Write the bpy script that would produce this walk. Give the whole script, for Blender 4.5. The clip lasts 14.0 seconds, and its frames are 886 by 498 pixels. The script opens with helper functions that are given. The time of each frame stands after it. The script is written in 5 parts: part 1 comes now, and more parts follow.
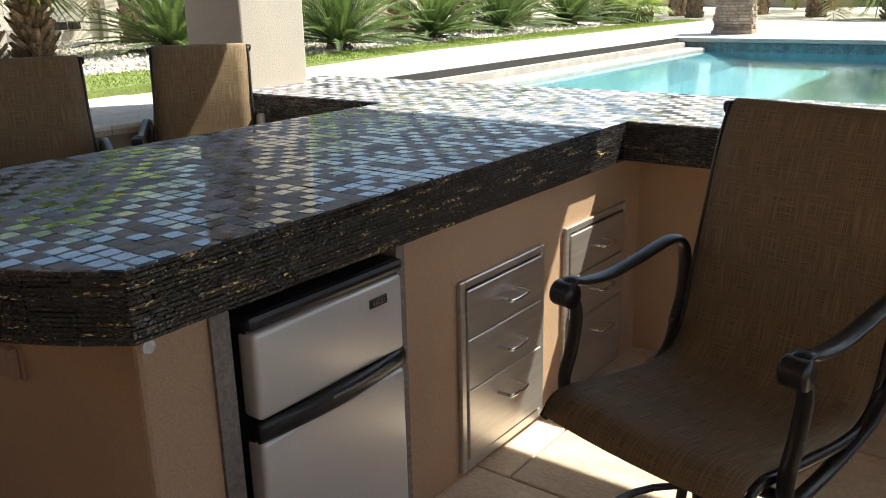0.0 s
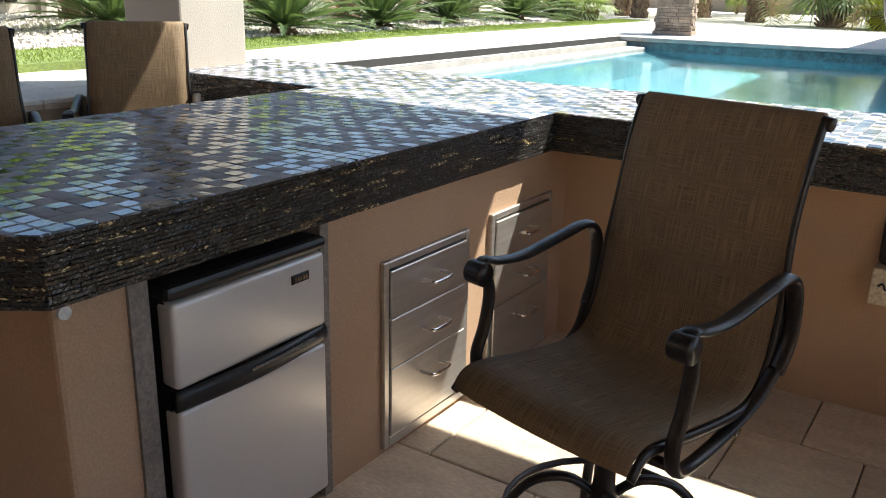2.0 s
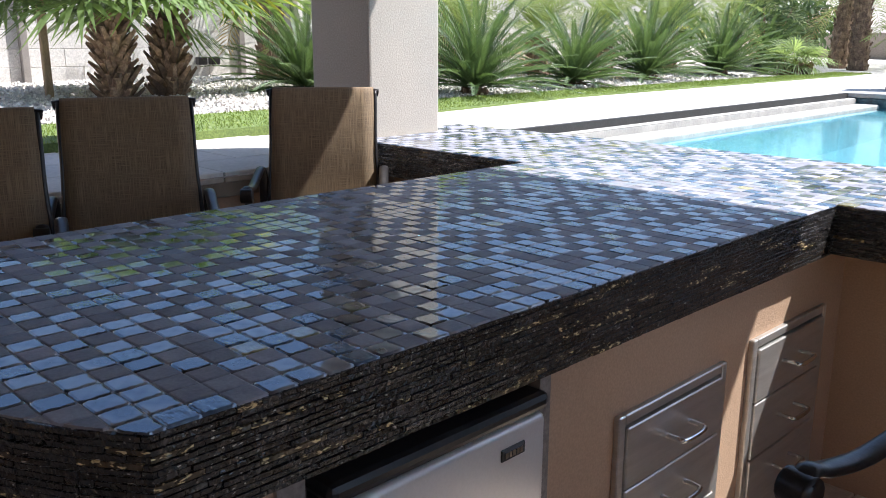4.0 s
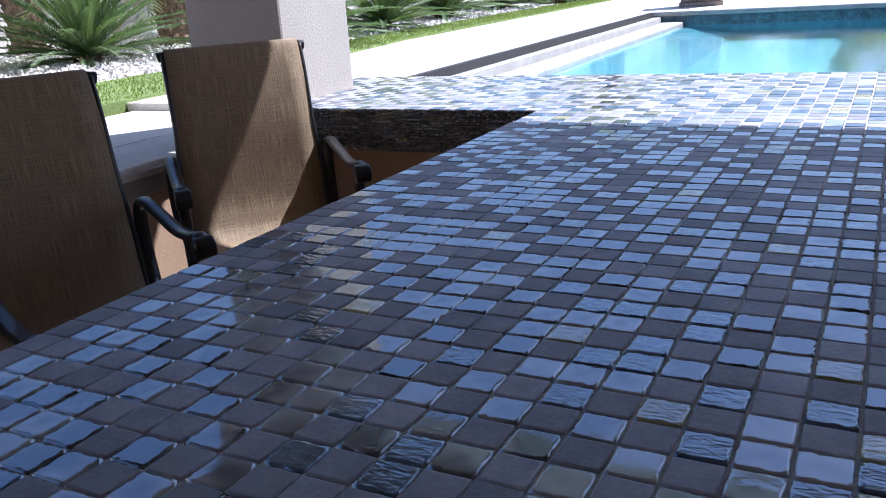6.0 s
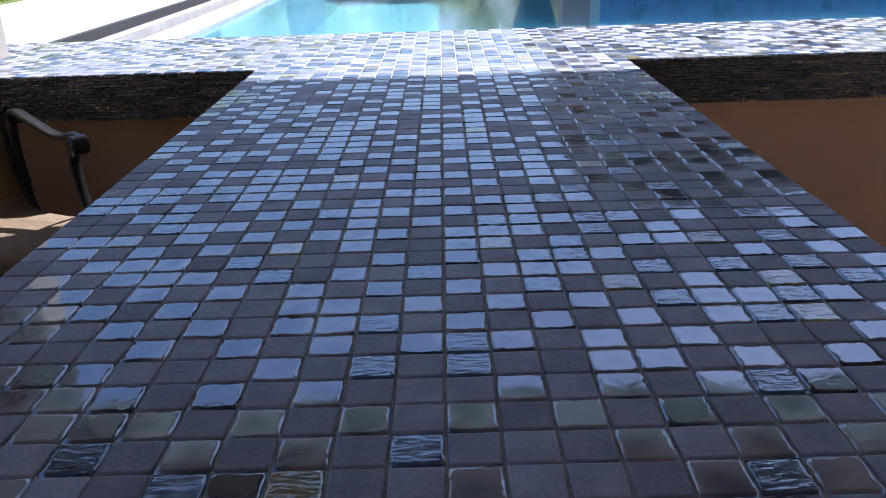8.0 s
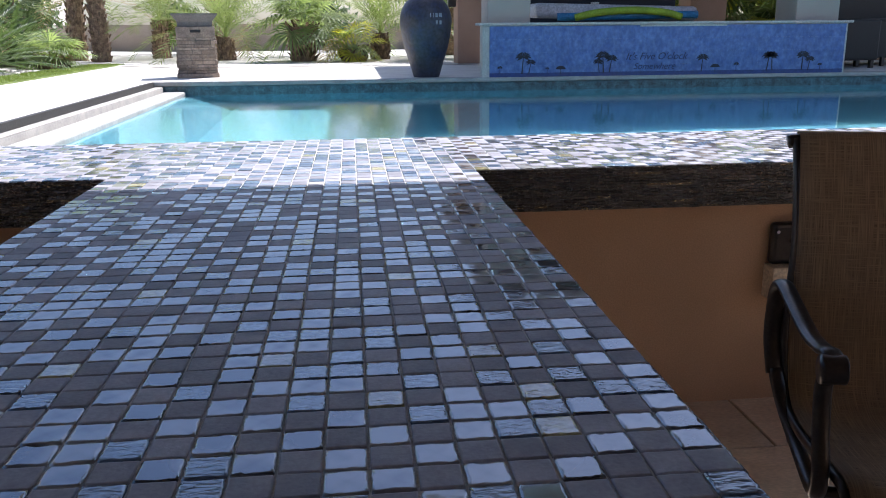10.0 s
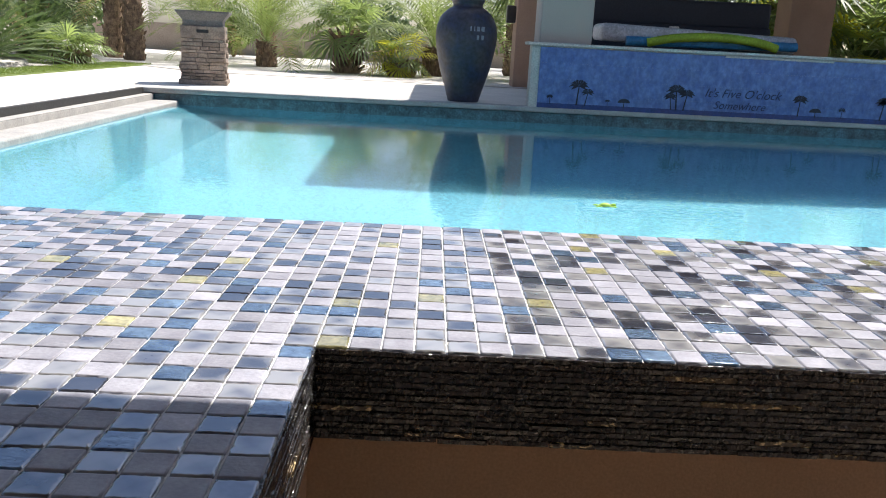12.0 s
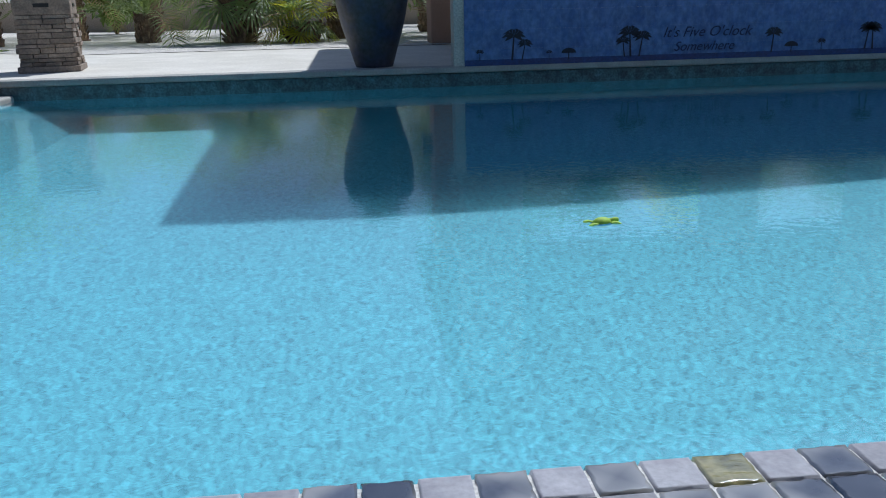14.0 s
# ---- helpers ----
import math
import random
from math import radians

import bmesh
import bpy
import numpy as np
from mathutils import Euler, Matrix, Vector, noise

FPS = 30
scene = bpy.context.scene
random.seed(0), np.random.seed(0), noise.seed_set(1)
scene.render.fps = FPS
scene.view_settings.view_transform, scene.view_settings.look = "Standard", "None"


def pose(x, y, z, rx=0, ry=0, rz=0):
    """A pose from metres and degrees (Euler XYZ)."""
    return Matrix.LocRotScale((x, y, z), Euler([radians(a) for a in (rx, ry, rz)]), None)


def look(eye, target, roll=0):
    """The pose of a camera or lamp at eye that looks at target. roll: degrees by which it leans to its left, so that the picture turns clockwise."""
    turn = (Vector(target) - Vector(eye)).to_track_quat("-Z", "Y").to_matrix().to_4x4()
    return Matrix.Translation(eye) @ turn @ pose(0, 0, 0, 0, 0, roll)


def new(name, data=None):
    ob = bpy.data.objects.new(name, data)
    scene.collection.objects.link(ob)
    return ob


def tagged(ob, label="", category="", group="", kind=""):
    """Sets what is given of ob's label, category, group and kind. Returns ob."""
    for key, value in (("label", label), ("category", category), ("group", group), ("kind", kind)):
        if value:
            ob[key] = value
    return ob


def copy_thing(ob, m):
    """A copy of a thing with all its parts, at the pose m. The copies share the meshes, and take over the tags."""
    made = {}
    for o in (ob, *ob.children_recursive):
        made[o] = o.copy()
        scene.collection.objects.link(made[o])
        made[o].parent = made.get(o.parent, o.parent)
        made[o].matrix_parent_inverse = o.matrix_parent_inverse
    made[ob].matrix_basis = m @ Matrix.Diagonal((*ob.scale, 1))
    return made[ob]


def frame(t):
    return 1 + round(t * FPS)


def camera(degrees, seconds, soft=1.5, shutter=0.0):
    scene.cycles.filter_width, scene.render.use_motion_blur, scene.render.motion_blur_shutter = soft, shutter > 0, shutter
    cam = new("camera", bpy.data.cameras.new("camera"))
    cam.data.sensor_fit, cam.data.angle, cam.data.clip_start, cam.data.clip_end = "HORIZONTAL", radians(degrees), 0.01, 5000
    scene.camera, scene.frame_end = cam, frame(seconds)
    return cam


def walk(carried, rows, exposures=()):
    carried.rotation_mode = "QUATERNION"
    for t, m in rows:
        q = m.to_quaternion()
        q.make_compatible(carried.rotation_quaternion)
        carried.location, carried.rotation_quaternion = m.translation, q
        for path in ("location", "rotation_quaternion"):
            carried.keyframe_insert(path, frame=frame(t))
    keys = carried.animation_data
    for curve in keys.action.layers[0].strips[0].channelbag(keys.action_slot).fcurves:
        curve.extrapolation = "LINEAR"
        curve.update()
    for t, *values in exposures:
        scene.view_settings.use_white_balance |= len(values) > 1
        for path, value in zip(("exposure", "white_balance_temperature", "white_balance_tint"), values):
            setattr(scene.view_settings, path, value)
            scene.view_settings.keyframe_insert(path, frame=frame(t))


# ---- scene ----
cam = camera(55.5, 14.0, soft=1.0)
PATH = [
    (0, (1.376, -2.988, 1.508), (0.219, -1.464, 0.928), -1.3),
    (0.5, (1.416, -3.067, 1.512), (0.159, -1.638, 0.899), 1.2),
    (1, (1.452, -3.094, 1.519), (0.265, -1.606, 0.907), 3.2),
    (1.5, (1.463, -3.042, 1.5), (0.354, -1.492, 0.894), 2.2),
    (2, (1.474, -3.01, 1.498), (0.424, -1.416, 0.899), 1.3),
    (2.5, (1.465, -2.929, 1.494), (0.492, -1.283, 0.906), 0.5),
    (3, (1.419, -2.831, 1.499), (0.385, -1.212, 0.941), 0.4),
    (3.5, (1.256, -2.723, 1.49), (0.041, -1.22, 0.976), -0.1),
    (4, (0.947, -2.57, 1.509), (-0.441, -1.214, 1.023), 0.1),
    (4.2, (0.809, -2.511, 1.499), (-0.655, -1.24, 1.006), 0.2),
    (6.3, (-0.327, -2.582, 1.458), (-1.005, -0.812, 0.821), -2.8),
    (6.5, (-0.403, -2.599, 1.465), (-0.902, -0.77, 0.827), -1.7),
    (7, (-0.58, -2.694, 1.464), (-0.737, -0.824, 0.773), -3.9),
    (7.2, (-0.604, -2.721, 1.458), (-0.702, -0.861, 0.73), -3.5),
    (9.3, (-0.563, -2.831, 1.493), (-0.539, -0.931, 0.868), -1.6),
    (9.5, (-0.539, -2.823, 1.496), (-0.504, -0.911, 0.909), -2.0),
    (10, (-0.411, -2.817, 1.494), (-0.209, -0.893, 0.988), -0.5),
    (10.5, (-0.191, -2.484, 1.444), (0.179, -0.572, 0.988), 2.8),
    (11, (0.019, -2.099, 1.459), (0.328, -0.17, 1.03), 3.8),
    (11.5, (0.177, -1.714, 1.473), (0.246, 0.235, 1.028), 3.4),
    (12, (0.161, -1.221, 1.488), (0.205, 0.722, 1.016), 3.0),
    (12.5, (0.198, -0.753, 1.477), (0.241, 1.2, 1.048), 1.2),
    (13, (0.244, -0.370, 1.492), (0.323, 1.576, 1.038), 0.9),
    (13.5, (0.246, -0.023, 1.494), (0.517, 1.910, 1.057), 0.3),
    (14, (0.265, 0.25, 1.436), (0.464, 2.159, 0.874), -1.4),
]
# the picture is brighter and warmer under the roof at the start of the walk
EXPOSURES = [(0.0, 1.2, 6950, 5), (0.6, 1.42, 6950, 5), (1.5, 1.36, 6700, 6), (3.0, 1.2, 6200, 9), (4.2, 1.05, 5800, 13), (6.3, 1.05, 5350, 18), (7.2, 1.02, 5300, 18), (9.3, 0.93, 5900, 17), (10.5, 0.87, 5950, 16), (11.5, 0.8, 6300, 14), (12.4, 0.42, 6350, 12), (13.0, -0.15, 5850, 11), (13.5, -0.3, 5600, 9), (14.0, -0.45, 5500, 8)]
walk(cam, [(t, look(eye, target, roll)) for t, eye, target, roll in PATH], EXPOSURES)

# ---- plan, in metres ----
P = 0.0508            # pitch of the counter tiles
H = 1.03              # counter top
FB = 0.875            # underside of the counter's edge band
D = 0.945             # pool deck
UPPER = 0.905         # raised deck beside the patio
WATER = 0.80
PEN_W = 24 * P        # peninsula, x from -PEN_W to 0
PEN_L = -2.16         # where its rounded nose begins
BAR_D = 18 * P        # bar, y from 0 to BAR_D
BAR_X0, BAR_X1 = -2.30, 4.40
WALL = 0.045          # overhang of the counters
POOL_Y = 7.03         # far edge of the pool
SUN = Vector((0.42, 0.56, 1.0))

# ---- world, sun ----
world = bpy.data.worlds.new("sky")
scene.world = world
world.use_nodes = True
wn = world.node_tree.nodes
sky = wn.new("ShaderNodeTexSky")
sky.sky_type, sky.sun_disc = "NISHITA", False
sky.sun_elevation = math.atan2(1.0, math.hypot(SUN.x, SUN.y))
sky.sun_rotation = math.atan2(SUN.x, SUN.y)
sky.air_density, sky.dust_density, sky.ozone_density = 1.0, 1.5, 2.2
world.node_tree.links.new(sky.outputs[0], wn["Background"].inputs[0])
wn["Background"].inputs[1].default_value = 0.095
sun = new("sun", bpy.data.lights.new("sun", "SUN"))
sun.data.energy, sun.data.angle, sun.data.color = 5.0, radians(0.55), (1.0, 0.95, 0.87)
sun.matrix_basis = look(SUN * 20, (0, 0, 0))


# ---- materials ----
def material(name, colour, rough=0.6, metal=0.0, second=None, scale=6.0, fine=60.0, bump=0.15, grain=0.25,
             spread=0.0, gloss=0.5, coat=0.0, stretch=(1, 1, 1), depth=0.004, stain=0.0):
    """A surface with two scales of colour change, fine relief, and an even shift from piece to piece."""
    m = bpy.data.materials.new(name)
    m.use_nodes = True
    n, l = m.node_tree.nodes, m.node_tree.links
    b = n["Principled BSDF"]
    b.inputs["Metallic"].default_value = metal
    b.inputs["Specular IOR Level"].default_value = gloss
    b.inputs["Coat Weight"].default_value = coat
    b.inputs["Coat Roughness"].default_value = 0.08
    mp = n.new("ShaderNodeMapping")
    mp.inputs["Scale"].default_value = stretch
    geo = n.new("ShaderNodeNewGeometry")
    info = n.new("ShaderNodeObjectInfo")
    l.new(geo.outputs["Position"], mp.inputs["Vector"])
    wide, small = n.new("ShaderNodeTexNoise"), n.new("ShaderNodeTexNoise")
    for node, s, d in ((wide, scale, 5.0), (small, fine, 4.0)):
        node.inputs["Scale"].default_value, node.inputs["Detail"].default_value = s, d
        l.new(mp.outputs[0], node.inputs["Vector"])
    second = second or tuple(c * 0.72 for c in colour)
    ramp = n.new("ShaderNodeValToRGB")
    ramp.color_ramp.elements[0].position, ramp.color_ramp.elements[1].position = 0.35, 0.68
    ramp.color_ramp.elements[0].color, ramp.color_ramp.elements[1].color = (*second, 1), (*colour, 1)
    l.new(wide.outputs[0], ramp.inputs[0])
    add = n.new("ShaderNodeMath")
    l.new(geo.outputs["Random Per Island"], add.inputs[0])
    l.new(info.outputs["Random"], add.inputs[1])
    frac = n.new("ShaderNodeMath")
    frac.operation = "FRACT"
    l.new(add.outputs[0], frac.inputs[0])
    shift = n.new("ShaderNodeMapRange")
    shift.inputs["To Min"].default_value, shift.inputs["To Max"].default_value = 1 - spread, 1 + spread
    l.new(frac.outputs[0], shift.inputs["Value"])
    dots = n.new("ShaderNodeMapRange")
    dots.inputs["From Min"].default_value, dots.inputs["From Max"].default_value = 0.3, 0.7
    dots.inputs["To Min"].default_value, dots.inputs["To Max"].default_value = 1 - grain, 1 + grain
    l.new(small.outputs[0], dots.inputs["Value"])
    both = n.new("ShaderNodeMath")
    both.operation = "MULTIPLY"
    l.new(shift.outputs[0], both.inputs[0])
    l.new(dots.outputs[0], both.inputs[1])
    mul = n.new("ShaderNodeVectorMath")
    mul.operation = "SCALE"
    l.new(ramp.outputs[0], mul.inputs[0])
    l.new(both.outputs[0], mul.inputs["Scale"])
    l.new(mul.outputs[0], b.inputs["Base Color"])
    rr = n.new("ShaderNodeMapRange")
    rr.inputs["To Min"].default_value, rr.inputs["To Max"].default_value = max(0.02, rough * 0.8), min(1, rough * 1.2)
    l.new(wide.outputs[0], rr.inputs["Value"])
    l.new(rr.outputs[0], b.inputs["Roughness"])
    if bump:
        bp = n.new("ShaderNodeBump")
        bp.inputs["Strength"].default_value, bp.inputs["Distance"].default_value = bump, depth
        l.new(small.outputs[0], bp.inputs["Height"])
        l.new(bp.outputs[0], b.inputs["Normal"])
    return m


def ripple(m, scale, strength, dist, stretch=(1, 1, 1)):
    """Smooth waves in a surface's relief, in place of its grain."""
    n, l = m.node_tree.nodes, m.node_tree.links
    co, mp = n.new("ShaderNodeNewGeometry"), n.new("ShaderNodeMapping")
    mp.inputs["Scale"].default_value = stretch
    w = n.new("ShaderNodeTexNoise")
    w.inputs["Scale"].default_value, w.inputs["Detail"].default_value, w.inputs["Distortion"].default_value = scale, 2.0, 0.6
    bp = n.new("ShaderNodeBump")
    bp.inputs["Strength"].default_value, bp.inputs["Distance"].default_value = strength, dist
    l.new(co.outputs["Position"], mp.inputs["Vector"])
    l.new(mp.outputs[0], w.inputs["Vector"])
    l.new(w.outputs[0], bp.inputs["Height"])
    l.new(bp.outputs[0], n["Principled BSDF"].inputs["Normal"])
    return m


def glassy(m, ior=2.4, tint=(0.78, 0.88, 1.0)):
    """A hard glaze with a strong, slightly blue mirror."""
    b = m.node_tree.nodes["Principled BSDF"]
    b.inputs["IOR"].default_value = ior
    b.inputs["Specular Tint"].default_value = (*tint, 1)
    return m


def sky_blotted(m, pale):
    """Paints pale sky reflection into a glaze's colour: uneven blots, paler at the edges, more on some tiles than on
    others.
    """
    n, l = m.node_tree.nodes, m.node_tree.links
    b = n["Principled BSDF"]
    deep = b.inputs["Base Color"].links[0].from_socket

    def calc(op, x, y):
        node = n.new("ShaderNodeMath")
        node.operation = op
        for k, v in enumerate((x, y)):
            if isinstance(v, (int, float)):
                node.inputs[k].default_value = v
            else:
                l.new(v, node.inputs[k])
        return node.outputs[0]
    geo, cut, info = n.new("ShaderNodeNewGeometry"), n.new("ShaderNodeSeparateXYZ"), n.new("ShaderNodeObjectInfo")
    l.new(geo.outputs["Position"], cut.inputs[0])
    side = [calc("ABSOLUTE", calc("SUBTRACT", calc("FRACT", calc("DIVIDE", calc("ADD", cut.outputs[k], 50 * P), P), 0), 0.5), 0) for k in (0, 1)]
    rim = calc("MAXIMUM", side[0], side[1])
    blot = n.new("ShaderNodeTexNoise")
    blot.inputs["Scale"].default_value, blot.inputs["Detail"].default_value = 15.0, 0.6
    l.new(geo.outputs["Position"], blot.inputs["Vector"])
    own = calc("FRACT", calc("ADD", geo.outputs["Random Per Island"], info.outputs["Random"]), 0)
    level = calc("ADD", calc("ADD", calc("MULTIPLY", rim, 0.35), blot.outputs[0]), calc("MULTIPLY", own, 0.3))
    fade = n.new("ShaderNodeMapRange")
    fade.interpolation_type = "SMOOTHSTEP"
    fade.inputs["From Min"].default_value, fade.inputs["From Max"].default_value = 0.57, 0.99
    l.new(level, fade.inputs["Value"])
    mix = n.new("ShaderNodeMixRGB")
    mix.inputs[2].default_value = (*pale, 1)
    l.new(fade.outputs[0], mix.inputs[0])
    l.new(deep, mix.inputs[1])
    l.new(mix.outputs[0], b.inputs["Base Color"])
    return m


def weave(name, colour, dark):
    """Woven sling fabric: two crossing sets of threads."""
    m = material(name, colour, 0.75, second=dark, scale=9, fine=220, bump=0.0, grain=0.2)
    n, l = m.node_tree.nodes, m.node_tree.links
    b = n["Principled BSDF"]
    co = n.new("ShaderNodeTexCoord")
    heights = []
    for stretch in ((330, 10, 1), (12, 360, 1)):
        mp, t = n.new("ShaderNodeMapping"), n.new("ShaderNodeTexNoise")
        mp.inputs["Scale"].default_value = stretch
        t.inputs["Scale"].default_value, t.inputs["Detail"].default_value = 1.0, 2.0
        l.new(co.outputs["UV"], mp.inputs["Vector"])
        l.new(mp.outputs[0], t.inputs["Vector"])
        heights.append(t)
    mx = n.new("ShaderNodeMath")
    mx.operation = "MAXIMUM"
    l.new(heights[0].outputs[0], mx.inputs[0])
    low = n.new("ShaderNodeMath")
    low.operation, low.inputs[1].default_value = "MULTIPLY", 0.93
    l.new(heights[1].outputs[0], low.inputs[0])
    l.new(low.outputs[0], mx.inputs[1])
    ramp = n.new("ShaderNodeValToRGB")
    ramp.color_ramp.elements[0].position, ramp.color_ramp.elements[1].position = 0.42, 0.75
    ramp.color_ramp.elements[0].color, ramp.color_ramp.elements[1].color = (*dark, 1), (*colour, 1)
    l.new(mx.outputs[0], ramp.inputs[0])
    l.new(ramp.outputs[0], b.inputs["Base Color"])
    bp = n.new("ShaderNodeBump")
    bp.inputs["Strength"].default_value, bp.inputs["Distance"].default_value = 0.5, 0.002
    l.new(mx.outputs[0], bp.inputs["Height"])
    l.new(bp.outputs[0], b.inputs["Normal"])
    tr = n.new("ShaderNodeBsdfTranslucent")
    tr.inputs[0].default_value = (*colour, 1)
    mix = n.new("ShaderNodeMixShader")
    mix.inputs[0].default_value = 0.18
    l.new(b.outputs[0], mix.inputs[1])
    l.new(tr.outputs[0], mix.inputs[2])
    gap = n.new("ShaderNodeMapRange")
    gap.inputs["From Min"].default_value, gap.inputs["From Max"].default_value = 0.40, 0.36
    gap.inputs["To Max"].default_value = 0.35
    l.new(mx.outputs[0], gap.inputs["Value"])
    clear, thin = n.new("ShaderNodeBsdfTransparent"), n.new("ShaderNodeMixShader")
    l.new(gap.outputs[0], thin.inputs[0])
    l.new(mix.outputs[0], thin.inputs[1])
    l.new(clear.outputs[0], thin.inputs[2])
    l.new(thin.outputs[0], n["Material Output"].inputs[0])
    return m


def leafy(name, colour, second, through_light=0.3):
    m = material(name, colour, 0.5, second=second, scale=3, fine=25, bump=0.0, grain=0.2, spread=0.35, gloss=0.4)
    n, l = m.node_tree.nodes, m.node_tree.links
    tr = n.new("ShaderNodeBsdfTranslucent")
    tr.inputs[0].default_value = (colour[0] * 1.4, colour[1] * 1.5, colour[2] * 0.8, 1)
    mix = n.new("ShaderNodeMixShader")
    mix.inputs[0].default_value = through_light
    l.new(n["Principled BSDF"].outputs[0], mix.inputs[1])
    l.new(tr.outputs[0], mix.inputs[2])
    l.new(mix.outputs[0], n["Material Output"].inputs[0])
    return m


def flecked(name, dark, gold, cut):
    """Dark broken glass with metal flecks and a glinting, uneven face."""
    m = material(name, dark, 0.13, second=tuple(c * 0.35 for c in dark), scale=40, fine=120, bump=0.0, grain=0.3, spread=0.6, gloss=0.9)
    n, l = m.node_tree.nodes, m.node_tree.links
    b = n["Principled BSDF"]
    old = b.inputs["Base Color"].links[0].from_socket
    geo, mp = n.new("ShaderNodeNewGeometry"), n.new("ShaderNodeMapping")
    mp.inputs["Scale"].default_value = (1, 1, 2.6)
    spots = n.new("ShaderNodeTexNoise")
    spots.inputs["Scale"].default_value, spots.inputs["Detail"].default_value = 75, 3
    l.new(geo.outputs["Position"], mp.inputs["Vector"])
    l.new(mp.outputs[0], spots.inputs["Vector"])
    ramp = n.new("ShaderNodeValToRGB")
    ramp.color_ramp.elements[0].position, ramp.color_ramp.elements[1].position = cut, cut + 0.07
    l.new(spots.outputs[0], ramp.inputs[0])
    mix = n.new("ShaderNodeMixRGB")
    mix.inputs[2].default_value = (*gold, 1)
    l.new(ramp.outputs[0], mix.inputs[0])
    l.new(old, mix.inputs[1])
    l.new(mix.outputs[0], b.inputs["Base Color"])
    return ripple(m, 110, 0.9, 0.006, (1, 1, 0.6))


def water_material():
    m = bpy.data.materials.new("pool_water")
    m.use_nodes = True
    n, l = m.node_tree.nodes, m.node_tree.links
    b = n["Principled BSDF"]
    b.inputs["Base Color"].default_value = (0.86, 0.98, 1.0, 1)
    b.inputs["Roughness"].default_value, b.inputs["IOR"].default_value = 0.0, 1.33
    b.inputs["Transmission Weight"].default_value = 1.0
    ripple(m, 20.0, 0.065, 0.008, (1, 1.35, 1))
    return m


STUCCO = material("tan_stucco", (0.50, 0.342, 0.228), 0.9, second=(0.43, 0.287, 0.187), scale=1.6, fine=160, bump=0.35, grain=0.1, gloss=0.2)
GREIGE = material("greige_stucco", (0.47, 0.42, 0.36), 0.92, second=(0.41, 0.37, 0.32), scale=2.0, fine=120, bump=0.35, grain=0.12, gloss=0.2, depth=0.005)
BROWN = material("brown_stucco", (0.40, 0.27, 0.20), 0.92, second=(0.34, 0.22, 0.16), scale=2.0, fine=90, bump=0.5, grain=0.12, gloss=0.2)
TRAV = material("travertine", (0.68, 0.56, 0.43), 0.6, second=(0.56, 0.445, 0.33), scale=5, fine=45, bump=0.25, grain=0.14, spread=0.12, gloss=0.4, stretch=(1, 2.2, 1))
JOINT = material("sand_joint", (0.30, 0.25, 0.19), 0.95, fine=200)
DECK = material("pale_deck", (0.72, 0.68, 0.61), 0.8, second=(0.62, 0.58, 0.51), scale=2.5, fine=40, bump=0.2, grain=0.08, spread=0.08, gloss=0.3)
COPING = material("coping_stone", (0.46, 0.44, 0.40), 0.7, second=(0.34, 0.325, 0.30), scale=6, fine=70, bump=0.3, grain=0.15)
BAND = material("dark_deck_strip", (0.04, 0.038, 0.036), 0.7, scale=8, fine=70)
GROUT = material("grey_grout", (0.62, 0.61, 0.59), 0.9, second=(0.50, 0.49, 0.48), scale=14, fine=220, bump=0.3)
# The last colour is sky reflection painted into the glass in pale blots.
T_GLOSS = sky_blotted(glassy(ripple(material("glossy_glass_tile", (0.105, 0.11, 0.135), 0.05, second=(0.055, 0.058, 0.08), scale=17, fine=120, bump=0.0, grain=0.1, spread=0.5), 30, 0.06, 0.004)), (0.34, 0.335, 0.33))
T_MATTE = material("matte_slate_tile", (0.375, 0.372, 0.41), 0.5, second=(0.285, 0.282, 0.32), scale=24, fine=140, bump=0.2, grain=0.10, spread=0.22, gloss=0.12)
T_BLUE = glassy(ripple(material("blue_rippled_tile", (0.13, 0.19, 0.27), 0.08, second=(0.055, 0.09, 0.155), scale=20, fine=90, bump=0.0, spread=0.35), 50, 0.13, 0.010, (1, 2.5, 1)))
T_GOLD = glassy(ripple(material("gold_rippled_tile", (0.42, 0.37, 0.17), 0.08, second=(0.22, 0.215, 0.12), scale=20, fine=90, bump=0.0, spread=0.35), 50, 0.13, 0.010, (1, 2.5, 1)), tint=(0.85, 0.9, 1.0))
EDGE = flecked("dark_edge_strip", (0.040, 0.036, 0.034), (0.44, 0.40, 0.33), 0.655)
EDGE_GOLD = flecked("bronze_edge_strip", (0.10, 0.072, 0.042), (0.72, 0.56, 0.29), 0.56)
BLACKGROUT = material("black_grout", (0.03, 0.03, 0.03), 0.9, fine=150)
STEEL = material("brushed_steel", (0.64, 0.615, 0.58), 0.36, 0.78, second=(0.54, 0.515, 0.48), scale=3, fine=40, bump=0.05, grain=0.08, stretch=(1, 1, 14))
CHROME = material("polished_chrome", (0.8, 0.8, 0.8), 0.10, 1.0, bump=0.0, grain=0.03)
SILVER = material("silver_door", (0.74, 0.72, 0.70), 0.36, 0.35, second=(0.69, 0.67, 0.65), scale=2, fine=200, bump=0.04, grain=0.03)
BLACK = material("black_plastic", (0.016, 0.016, 0.018), 0.35, scale=10, fine=90, bump=0.1)
GREYTRIM = material("grey_trim", (0.25, 0.22, 0.195), 0.8, fine=100)
FRAME = material("bronze_black_metal", (0.022, 0.020, 0.021), 0.32, 0.3, second=(0.035, 0.03, 0.028), scale=20, fine=120, bump=0.1, gloss=0.6)
SLING = weave("brown_sling", (0.47, 0.335, 0.19), (0.185, 0.128, 0.08))
